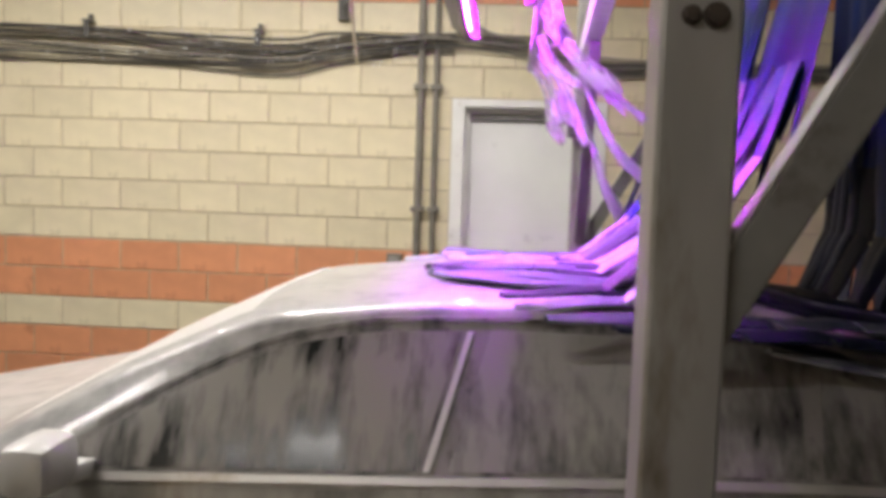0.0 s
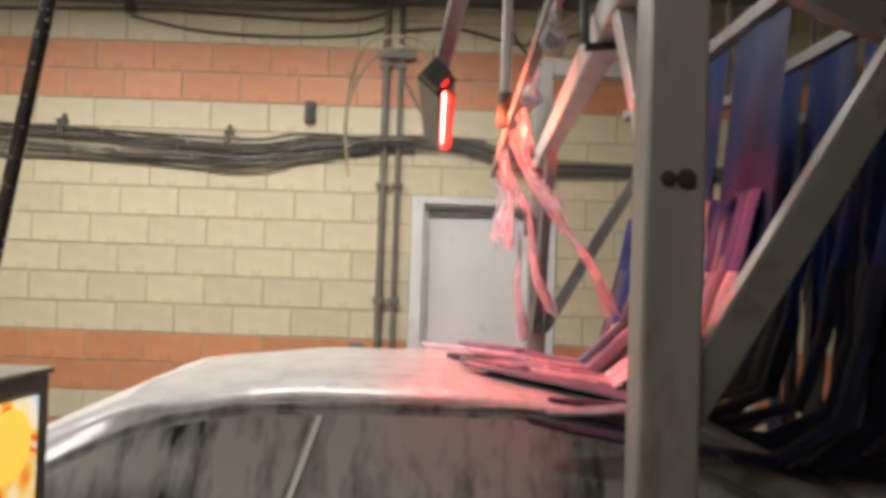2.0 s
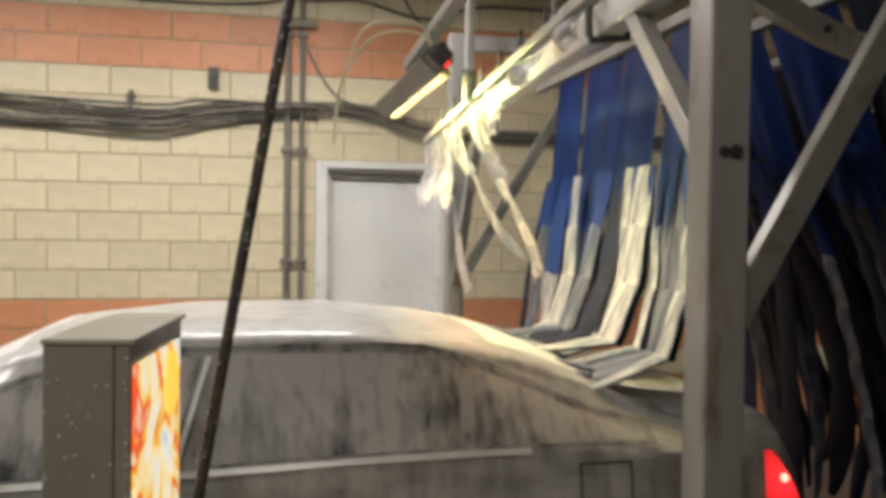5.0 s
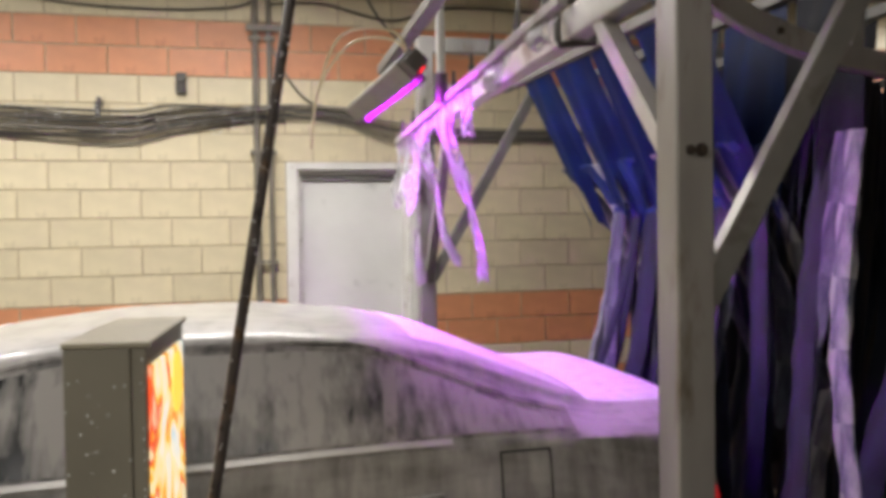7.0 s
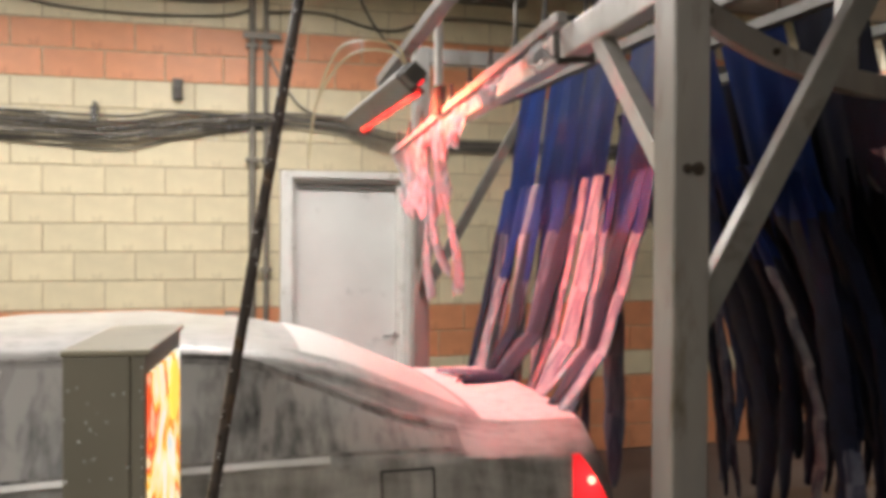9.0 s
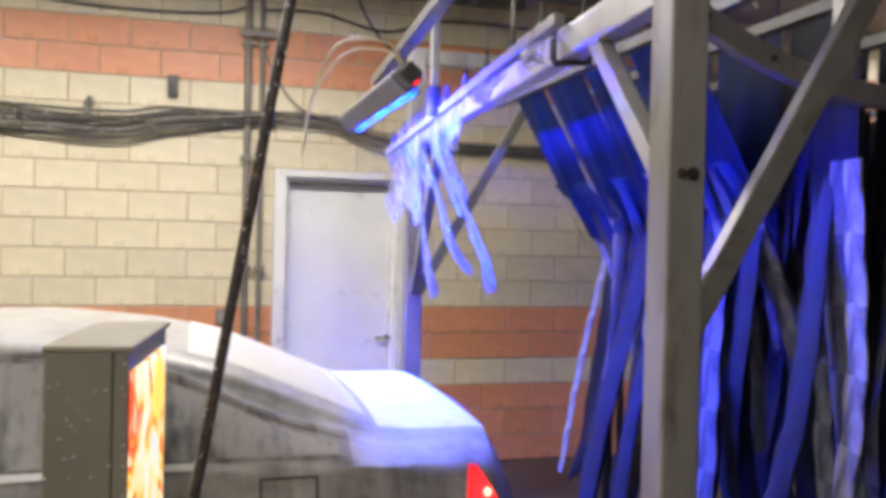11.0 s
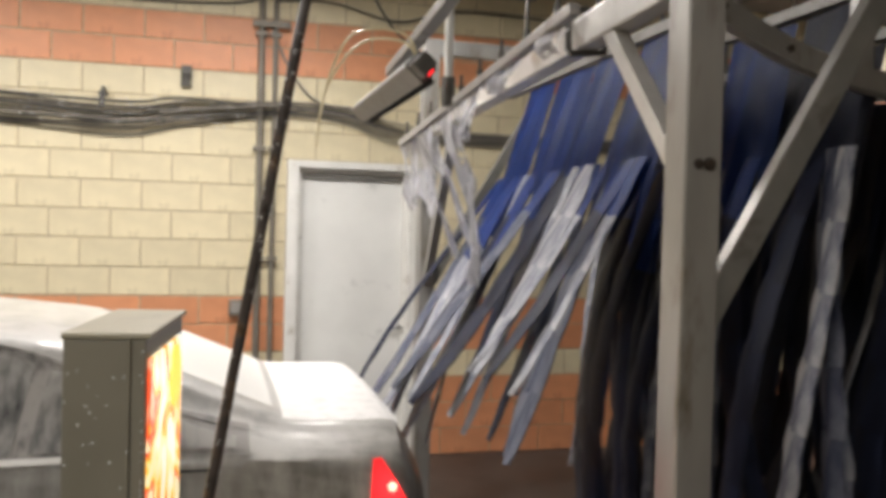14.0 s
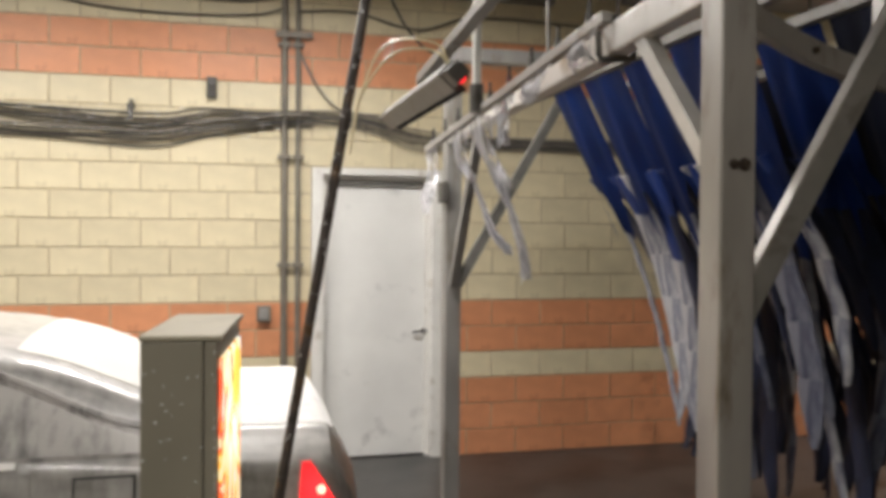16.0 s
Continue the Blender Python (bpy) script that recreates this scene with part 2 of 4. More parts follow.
lens.links.new(lens_at.outputs["Object"], lens_map.inputs[0])
lens.links.new(lens_map.outputs[0], lens_fall.inputs[0])
lens.links.new(lens_fall.outputs["Fac"], lens_range.inputs[0])
lens.links.new(lens_range.outputs[0], lens.nodes["Principled BSDF"].inputs["Emission Strength"])
M_LAMP_HOT = glow("tail_bulb", (1.0, 0.1, 0.07), 12)
M_RED_DOT = glow("indicator_red", (1.0, 0.02, 0.03), 2.5)
M_TUBE = glow("tube_diffuser", (1.0, 0.93, 0.8), 6)


# ---- mesh helpers ----
def box(bm, a, b, bevel=0.0):
    """An axis-aligned block from corner a to corner b."""
    m = Matrix.LocRotScale([(p + q) / 2 for p, q in zip(a, b)], None, [abs(q - p) for p, q in zip(a, b)])
    r = bmesh.ops.create_cube(bm, size=1, matrix=m)
    if bevel:
        edges = list({e for v in r["verts"] for e in v.link_edges})
        bmesh.ops.bevel(bm, geom=edges, offset=bevel, segments=2, profile=0.5, affect="EDGES")


def bar(bm, a, b, w, h, side=(0, 1, 0), bevel=0.004):
    """A straight bar from a to b; w is measured along side."""
    a, b = Vector(a), Vector(b)
    z = (b - a).normalized()
    x = (Vector(side) - z * z.dot(Vector(side))).normalized()
    y = z.cross(x)
    m = Matrix((x, y, z)).transposed().to_4x4()
    m.translation = (a + b) / 2
    r = bmesh.ops.create_cube(bm, size=1, matrix=m @ Matrix.Diagonal((w, h, (b - a).length, 1)))
    if bevel:
        edges = list({e for v in r["verts"] for e in v.link_edges})
        bmesh.ops.bevel(bm, geom=edges, offset=bevel, segments=2, profile=0.5, affect="EDGES")


def rod(bm, a, b, r, seg=12, r2=None):
    a, b = Vector(a), Vector(b)
    m = (b - a).to_track_quat("Z", "Y").to_matrix().to_4x4()
    m.translation = (a + b) / 2
    bmesh.ops.create_cone(bm, cap_ends=True, segments=seg, radius1=r, radius2=r if r2 is None else r2, depth=(b - a).length, matrix=m)


def tube(bm, pts, r, seg=8):
    """A bent round tube along pts."""
    pts = [Vector(p) for p in pts]
    rings = []
    for i, p in enumerate(pts):
        d = (pts[min(i + 1, len(pts) - 1)] - pts[max(i - 1, 0)]).normalized()
        ref = Vector((0, 1, 0)) if abs(d.y) < 0.9 else Vector((1, 0, 0))
        u = d.cross(ref).normalized()
        v = d.cross(u)
        rings.append([bm.verts.new(p + r * (math.cos(a) * u + math.sin(a) * v)) for a in [2 * math.pi * k / seg for k in range(seg)]])
    for q, s in zip(rings, rings[1:]):
        for k in range(seg):
            bm.faces.new((q[k], q[(k + 1) % seg], s[(k + 1) % seg], s[k]))
    bm.faces.new(rings[0][::-1])
    bm.faces.new(rings[-1])


def mesh_of(name, bm, mat, smooth=False):
    bmesh.ops.recalc_face_normals(bm, faces=bm.faces)
    me = bpy.data.meshes.new(name)
    bm.to_mesh(me)
    bm.free()
    me.materials.append(mat)
    if smooth:
        me.polygons.foreach_set("use_smooth", [True] * len(me.polygons))
        me.set_sharp_from_angle(angle=radians(40))
    return me


def part(name, bm, mat, parent=None, label="", smooth=False):
    ob = new(name, mesh_of(name, bm, mat, smooth))
    ob.parent = parent
    return tagged(ob, label)


def curve_points(pts, n=8):
    """Catmull-Rom points through pts."""
    p = [Vector(q) for q in pts]
    p = [2 * p[0] - p[1]] + p + [2 * p[-1] - p[-2]]
    out = []
    for i in range(1, len(p) - 2):
        for k in range(n):
            t = k / n
            a, b, c, d = p[i - 1:i + 3]
            out.append(0.5 * (2 * b + (c - a) * t + (2 * a - 5 * b + 4 * c - d) * t * t + (3 * b - a - 3 * c + d) * t ** 3))
    return out + [p[-2]]


def B():
    return bmesh.new()


# ---- the tunnel ----
H = 0.2032                      # one course of block
CEIL = 18 * H
X0, X1, Y0 = -7.4, 8.4, -7.8    # inner faces of the ends and of the wall behind
DOOR_W = 5 * H

bm = B()
box(bm, (X0, 0.008, -0.3), (0, 0.22, CEIL))
box(bm, (DOOR_W, 0.008, -0.3), (X1, 0.22, CEIL))
box(bm, (0, 0.008, 11 * H), (DOOR_W, 0.22, CEIL))
wall = tagged(part("wall_north", bm, M_MORTAR), "cream and orange painted concrete block wall with dark joints", "wall", kind="structure")
bm = B()
box(bm, (X0, Y0, -0.3), (X1, 0.6, 0))
tagged(part("floor", bm, M_FLOOR), "dark wet concrete floor of the wash bay", "floor", kind="structure")
bm = B()
box(bm, (X0, Y0, CEIL), (X1, 0.22, CEIL + 0.2))
for k in range(9):
    box(bm, (X0 + 0.9 + 1.8 * k, Y0, CEIL - 0.04), (X0 + 1.02 + 1.8 * k, 0, CEIL - 0.001))
tagged(part("ceiling", bm, M_CEIL), "grey damp concrete ceiling with shallow ribs", "ceiling", kind="structure")
# unseen walls added to shut the bay off at the ends and behind
for nm, a, b in (("wall_south", (X0, Y0 - 0.2, -0.3), (X1, Y0, CEIL)), ("wall_west", (X0 - 0.2, Y0, -0.3), (X0, 0.22, CEIL)),
                 ("wall_east", (X1, Y0, -0.3), (X1 + 0.2, 0.22, CEIL))):
    bm = B()
    box(bm, a, b)
    tagged(part(nm, bm, M_PLAIN), "plain painted wall added out of view to close the wash bay", "wall", kind="structure")
# black panel added out of sight to close the opening behind the leaf
bm = B()
box(bm, (-0.1, 0.225, -0.1), (DOOR_W + 0.1, 0.3, 11 * H + 0.1))
tagged(part("wall_behind_door", bm, M_BLACK), "unseen black panel that backs the door opening", "wall", kind="structure")

# door
door = tagged(new("door_1"), "closed white painted steel door in a white frame", "door", kind="structure")
door.location = (0, 0, 0)
bm = B()
top = 11 * H
box(bm, (0.002, -0.014, 0), (0.088, 0.12, top - 0.002), 0.004)
box(bm, (DOOR_W - 0.088, -0.014, 0), (DOOR_W - 0.002, 0.12, top - 0.002), 0.004)
box(bm, (0.088, -0.014, top - 0.055), (DOOR_W - 0.088, 0.12, top - 0.002), 0.004)
part("door_frame", bm, M_FRAME, door)
bm = B()
box(bm, (0.088, 0.062, 0), (0.122, 0.12, top - 0.09), 0.002)
box(bm, (DOOR_W - 0.122, 0.062, 0), (DOOR_W - 0.088, 0.12, top - 0.09), 0.002)
box(bm, (0.088, 0.062, top - 0.09), (DOOR_W - 0.088, 0.12, top - 0.055), 0.002)
part("door_stop", bm, M_FRAME, door)
bm = B()
box(bm, (0.124, 0.1, 0.012), (DOOR_W - 0.124, 0.145, top - 0.092), 0.003)
leaf = part("door_leaf", bm, M_DOOR, door, "smooth white door leaf")
bm = B()
rod(bm, (0.9, 0.1, 0.98), (0.9, 0.05, 0.98), 0.012)
rod(bm, (0.91, 0.052, 0.98), (0.79, 0.052, 0.975), 0.011)
rod(bm, (0.9, 0.1, 0.98), (0.9, 0.092, 0.98), 0.03, 20)
part("door_handle", bm, M_CHROME, leaf, "satin steel lever handle", True)
# dark bar put where the reveal lies in shadow under the door head
bm = B()
box(bm, (0.124, 0.066, 2.105), (DOOR_W - 0.124, 0.1, 2.143), 0.004)
part("head_shade_bar", bm, M_DULL, leaf, "dull grey bar along the door head, in place of its shadow")

# conduits on the wall
for x, r, z0 in ((-0.205, 0.024, 0.0), (-0.105, 0.019, 0.0)):
    bm = B()
    tube(bm, [(x, -r - 0.012, z) for z in (z0, 1.2, 2.4, CEIL - 0.02)], r, 12)
    pipe = tagged(part("conduit", bm, M_PIPE, smooth=True), "dirty grey vertical conduit clipped to the block wall", "pipe", "wall conduits")
    for z in (0.4, 1.5, 2.3, 3.13):
        bm = B()
        box(bm, (x - r - 0.02, -2 * r - 0.016, z - 0.016), (x + r + 0.02, 0, z + 0.016), 0.003)
        part("clip", bm, M_PIPE, pipe)
bm = B()
bar(bm, (-0.27, -0.066, 3.2), (0.0, -0.066, 3.2), 0.02, 0.05)
box(bm, (-0.16, -0.06, 3.18), (-0.148, 0, 3.22))
tagged(part("pipe_bracket", bm, M_PIPE), "dark steel bracket across the two conduits", "bracket")

# cable run
rng = random.Random(4)
run_base = [(-4.6, 2.50), (-3.6, 2.54), (-2.43, 2.53), (-1.9, 2.49), (-1.2, 2.47), (-0.75, 2.53), (-0.2, 2.58)]
for k in range(15):
    dz = (k - 7) * 0.0155
    pts = []
    for x, z in run_base:
        squeeze = 0.75 if x > -0.8 else 1.0
        pts.append((x + rng.uniform(-0.1, 0.1), -0.025 - 0.018 * (k % 4), z + dz * squeeze * (0.55 if x > -0.5 else 1) + rng.uniform(-0.022, 0.022)))
    if k % 2:
        pts += [(0.1, -0.035 - 0.02 * (k % 3), 2.60 + dz * 0.5), (0.45, -0.03, 2.56 + dz * 0.6), (0.8, -0.04, 2.46 + dz * 0.8), (1.3, -0.03, 2.45 + dz * 0.5), (2.6, -0.03, 2.45 + dz * 0.5), (4.5, -0.03, 2.46 + dz * 0.4)]
    else:
        pts += [(0.0, -0.03, 2.585 + dz * 0.5)]
    bm = B()
    tube(bm, curve_points(pts, 6), rng.uniform(0.005, 0.0115), 8)
    tagged(part("cable", bm, (M_CABLE, M_CABLE2, M_CABLE)[k % 3], smooth=True), "sagging dusty cable of the bundle along the wall", "cable", "cable bundle")
for x, z in ((-3.6, 2.55), (-2.43, 2.54), (-1.28, 2.5), (0.62, 2.52)):
    bm = B()
    box(bm, (x - 0.02, -0.098, z + 0.02), (x + 0.02, -0.09, z + 0.13), 0.003)
    box(bm, (x - 0.025, -0.1, z + 0.12), (x + 0.025, 0.005, z + 0.14), 0.003)
    box(bm, (x - 0.012, -0.04, z + 0.14), (x + 0.012, 0.005, z + 0.18), 0.003)
    tagged(part("cable_clamp", bm, M_CABLE), "dark strap clamp holding the cable bundle", "clamp", "cable clamps")
for x, z, h in ((-0.725, 2.79, 0.15), (-2.0, 3.5, 0.12)):
    bm = B()
    box(bm, (x - 0.035, -0.05, z - h / 2), (x + 0.035, 0.005, z + h / 2), 0.006)
    rod(bm, (x, -0.05, z + 0.03), (x, -0.1, z + 0.03), 0.03)
    rod(bm, (x, -0.075, z + 0.03), (x + 0.01, -0.075, z - h / 2), 0.014)
    tagged(part("wall_valve", bm, M_CABLE), "small dark valve fitting screwed to the wall", "valve")
upper = [[(-4.6, 3.46), (-3.2, 3.44), (-1.8, 3.47), (-0.6, 3.43), (-0.2, 3.5)], [(-4.6, 3.53), (-2.6, 3.52), (-0.9, 3.5), (-0.1, 3.55)],
         [(-2.0, 3.42), (-1.5, 3.33), (-0.9, 3.31), (-0.4, 3.34), (-0.2, 3.4)], [(-0.1, 3.38), (0.3, 3.4), (0.8, 3.3), (1.3, 3.42), (2.4, 3.4)],
         [(-0.13, 3.2), (-0.08, 3.05), (0.06, 2.8), (0.22, 2.66), (0.5, 2.63)], [(0.55, 3.6), (0.72, 3.3), (0.95, 3.12), (1.4, 3.1)]]
for k, u in enumerate(upper):
    bm = B()
    tube(bm, curve_points([(x, -0.025 - 0.012 * (k % 2), z) for x, z in u], 8), 0.009 if k != 1 else 0.016, 8)
    tagged(part("cable", bm, M_CABLE2 if k in (1, 4) else M_CABLE, smooth=True), "loose dark cable looped on the upper wall", "cable", "upper cables")
bm = B()
rbead = random.Random(15)
for k in range(150):
    x = rbead.uniform(-2.7, -0.25)
    bmesh.ops.create_icosphere(bm, subdivisions=1, radius=rbead.uniform(0.004, 0.0075), matrix=Matrix.Translation((x, -0.105, 2.53 + rbead.uniform(-0.11, 0.1))))
tagged(part("water_beads", bm, M_WATER, None, smooth=True), "beads of water hanging on the cable bundle", "water", kind="stuff")
bm = B()
box(bm, (-4.7, -0.09, 3.56), (1.9, 0.005, 3.625), 0.004)
trunking = tagged(part("cable_trunking", bm, M_PIPE), "grey metal trunking under the ceiling", "trunking")
for k in range(6):
    bm = B()
    box(bm, (-4.3 + 1.15 * k, -0.095, 3.552), (-4.24 + 1.15 * k, -0.088, 3.633), 0.002)
    part("joint_strap", bm, M_STEEL, trunking)
bm = B()
box(bm, (-0.40, -0.05, 1.08), (-0.3, 0.005, 1.2), 0.006)
socket = tagged(part("socket_box", bm, M_PIPE), "small grey electrical box on the orange blocks", "box")
bm = B()
box(bm, (-0.385, -0.056, 1.1), (-0.315, -0.05, 1.18), 0.003)
part("cover_plate", bm, M_STEEL, socket)

# ceiling battens
for bx, by, bt, bw in BATTENS:
    bm = B()
    box(bm, (-0.78, -0.1, 0.05), (0.78, 0.1, CEIL - 3.52), 0.004)
    batten = tagged(part("ceiling_batten", bm, M_FRAME), "unseen white strip luminaire on the ceiling", "light", "strip lights")
    batten.matrix_basis = pose(bx, by, 3.52, 0, 0, bt)
    bm = B()
    box(bm, (-0.75, -0.07, 0.012), (0.75, 0.07, 0.05), 0.01)
    part("diffuser", bm, M_TUBE, batten)


# ---- arch that carries the spray bar ----
PX0, PX1, PY0, PY1 = 0.516, 0.613, -4.78, -4.68
arch = tagged(new("wash_arch"), "grey galvanised steel portal frame with knee braces", "frame")
arch.location = (0.67, -4.72, 0)
HOME = Matrix.Translation((-0.67, 4.72, 0))


def arch_part(name, bm, mat, label="", smooth=False):
    bm.transform(HOME)
    return part(name, bm, mat, arch, label, smooth)


bm = B()
box(bm, (PX0, PY0, 0.012), (PX1, PY1, 2.9), 0.006)
post = arch_part("post", bm, M_STEEL)
bm = B()
box(bm, (0.69, -1.39, 0.012), (0.79, -1.29, 2.9), 0.006)
arch_part("post", bm, M_STEEL)
bm = B()
bar(bm, (0.565, PY1 + 0.001, 2.372), (0.735, -1.391, 2.345), 0.07, 0.1, (1, 0, 0), 0.006)
arch_part("cross_beam", bm, M_BRUSHED)
bm = B()
bar(bm, (0.57, -4.672, 1.9), (0.585, -4.225, 2.343), 0.05, 0.05, (1, 0, 0), 0.003)
arch_part("knee_brace", bm, M_BRUSHED)
bm = B()
bar(bm, (0.74, -1.39, 1.42), (0.71, -2.05, 2.31), 0.05, 0.05, (1, 0, 0), 0.003)
arch_part("knee_brace", bm, M_STEEL)
bm = B()
dvec = Vector((0.359, 0, 0.62)).normalized()
foot = Vector((0.582, -4.735, 1.5))
head = foot + dvec * 1.55
# dark body and lighter flange paint in how light falls on the brace
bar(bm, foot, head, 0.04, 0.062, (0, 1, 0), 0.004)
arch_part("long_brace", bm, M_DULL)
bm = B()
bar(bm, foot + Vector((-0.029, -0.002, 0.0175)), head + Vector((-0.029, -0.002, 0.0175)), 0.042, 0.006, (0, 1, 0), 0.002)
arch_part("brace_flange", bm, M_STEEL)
bm = B()
bar(bm, (0.775, -1.35, 1.42), Vector((0.775, -1.35, 1.42)) + dvec * 1.6, 0.04, 0.062, (0, 1, 0), 0.004)
arch_part("long_brace", bm, M_DULL)
bm = B()
bar(bm, (PX1, -4.72, 2.86), (4.4, -4.72, 2.86), 0.09, 0.09)
arch_part("long_beam", bm, M_STEEL)
bm = B()
bar(bm, (0.791, -1.34, 2.85), (4.4, -1.34, 2.85), 0.09, 0.09)
arch_part("long_beam", bm, M_STEEL)
for y in (-4.72, -1.34):
    bm = B()
    box(bm, (4.3, y - 0.05, 0.012), (4.4, y + 0.05, 2.81), 0.006)
    arch_part("post", bm, M_STEEL)
for x, r in ((0.551, 0.009), (0.58, 0.012)):
    bm = B()
    rod(bm, (x, PY0 + 0.002, 1.905), (x, PY0 - 0.012, 1.905), r, 6)
    rod(bm, (x, PY0 + 0.002, 1.905), (x, PY0 - 0.003, 1.905), r * 1.35, 14)
    arch_part("bolt", bm, M_BOLT)
for q in ((PX0 - 0.04, PY0 - 0.04), (0.65, -1.43)):
    bm = B()
    box(bm, (q[0], q[1], 0.001), (q[0] + 0.18, q[1] + 0.18, 0.012))
    arch_part("base_plate", bm, M_STEEL)
bm = B()
tube(bm, [(0.535, -4.02, 2.31), (0.53, -4.02, 2.43), (0.59, -4.02, 2.44), (0.66, -4.02, 2.43), (0.655, -4.02, 2.31), (0.535, -4.02, 2.3)], 0.012, 8)
arch_part("u_clamp", bm, M_CABLE, smooth=True)
bm = B()
box(bm, (0.66, -1.42, 1.93), (0.70, -1.3, 2.06), 0.005)
arch_part("limit_switch", bm, M_CABLE, "small dark switch box")

# curved drive ring above the curtains, with its hanger bars
ring = tagged(new("drive_ring"), "curved dirty steel ring of the curtain drive", "ring")
ring.location = (1.65, -4.25, 3.69)
bm = B()
n, vs = 30, []
for k in range(n + 1):
    a = radians(228 + 84 * k / n)
    for r in (1.43, 1.5):
        for y in (-0.025, 0.025):
            vs.append(bm.verts.new((r * math.cos(a), y, r * math.sin(a))))
for k in range(n):
    q = vs[4 * k:4 * k + 8]
    for i, j in ((0, 1), (1, 3), (3, 2), (2, 0)):
        bm.faces.new((q[i], q[j], q[j + 4], q[i + 4]))
bm.faces.new((vs[0], vs[1], vs[3], vs[2]))
bm.faces.new((vs[-1], vs[-2], vs[-4], vs[-3]))
part("rim", bm, M_STEEL, ring)
for a in (229, 262, 285, 311):
    bm = B()
    ca, sa = 1.45 * math.cos(radians(a)), 1.45 * math.sin(radians(a))
    bar(bm, (ca, 0.03, sa), (ca, 0.03, CEIL - 3.69), 0.06, 0.05)
    part("hanger", bm, M_STEEL, ring)
for a in (240, 250, 275, 295):
    bm = B()
    ca, sa = 1.465 * math.cos(radians(a)), 1.465 * math.sin(radians(a))
    rod(bm, (ca, -0.024, sa), (ca, -0.034, sa), 0.012, 6)
    part("bolt", bm, M_BOLT, ring)
bm = B()
bar(bm, (-0.75, 0.1, -1.0), (0.45, 1.5, -0.75), 0.07, 0.05)
part("stay", bm, M_STEEL, ring)

# spray bar with soap film
bar_far, bar_near = Vector((0.45, -1.93, 2.2)), Vector((0.435, -4.3, 2.365))
spray = tagged(new("spray_bar"), "wet grey spray bar wrapped in soap film", "spray bar")
spray.location = bar_far
bm = B()
bar(bm, (0, 0, 0), bar_near - bar_far, 0.035, 0.035, (1, 0, 0), 0.004)
part("tube", bm, M_STEEL, spray)
for k in range(9):
    p = (bar_near - bar_far) * ((k + 0.5) / 9)
    bm = B()
    rod(bm, p + Vector((0, 0, 0.015)), p + Vector((0, 0, 0.05)), 0.012, 10)
    rod(bm, p + Vector((0, 0, 0.05)), p + Vector((0, 0, 0.09)), 0.007, 8)
    part("nozzle", bm, M_CABLE, spray)
for t in (0.1, 0.85):
    p = (bar_near - bar_far) * t
    bm = B()
    bar(bm, p + Vector((0.01, 0, 0)), p + Vector((0.15, 0, 0.1)), 0.03, 0.01)
    part("bracket", bm, M_STEEL, spray)

# white feed pipe from the ceiling
bm = B()
rod(bm, (0.416, -3.005, 2.36), (0.416, -3.005, CEIL), 0.019, 14)
feed = tagged(part("feed_pipe", bm, M_FRAME, smooth=True), "white plastic feed pipe hanging from the ceiling", "pipe")
bm = B()
rod(bm, (0.416, -3.005, 2.26), (0.416, -3.005, 2.38), 0.03, 10)
part("coupling", bm, M_CABLE, feed)

# colour light: a channel with a slot, and inside it an added ten-sided drum of coloured faces, turned where an LED
# strip would change colour
LX, LZ, LY0, LY1 = 0.175, 2.31, -3.54, -2.27
lamp = tagged(new("colour_lamp"), "long grey lamp channel with a coloured light slot", "lamp")
lamp.location = (LX, (LY0 + LY1) / 2, LZ)
half = (LY1 - LY0) / 2
LTURN = Matrix.Rotation(radians(42), 4, "Y")


def lamp_part(name, bm, mat, label="", parent=None, smooth=False):
    bm.transform(LTURN)
    return part(name, bm, mat, parent or lamp, label, smooth)


bm = B()
box(bm, (-0.04, -half, 0.028), (0.04, half, 0.036), 0.002)
box(bm, (-0.04, -half, -0.036), (0.04, half, -0.028), 0.002)
box(bm, (-0.048, -half, -0.036), (-0.04, half, 0.036), 0.002)
box(bm, (0.0278, -half, 0.0088), (0.034, half, 0.028), 0.0)
box(bm, (0.0278, -half, -0.028), (0.034, half, -0.0088), 0.0)
lamp_part("channel", bm, M_DULL)
# baffle plates added to keep the coloured light off brace and post
for k in range(20):
    y = -half + 2 * half * (k + 0.5) / 20
    bm = B()
    box(bm, (0.034, y - 0.002, -0.01), (0.07, y + 0.002, 0.01))
    lamp_part("light_baffle", bm, M_BLACK)
for y in (-half, half):
    bm = B()
    box(bm, (-0.05, y - 0.008, -0.038), (0.043, y + 0.008, 0.038), 0.002)
    lamp_part("end_cap", bm, M_CABLE)
bm = B()
box(bm, (0.028, -half - 0.06, -0.012), (0.034, -half - 0.03, 0.012), 0.002)
lamp_part("indicator", bm, M_RED_DOT, "red indicator light")
bm = B()
box(bm, (-0.04, -half - 0.08, -0.034), (0.027, -half - 0.008, 0.034), 0.006)
lamp_part("connector", bm, M_CABLE)
bm = B()
bar(bm, (-0.01, -half * 0.2, 0.07), (0.1, -half * 1.9, 0.3), 0.05, 0.04, (1, 0, 0))
arm = part("arm", bm, M_STEEL, lamp)
bm = B()
rod(bm, (0.1, -half * 1.88, 0.3), (0.1, -half * 1.88, CEIL - LZ), 0.012, 8)
part("hanger", bm, M_STEEL, arm)
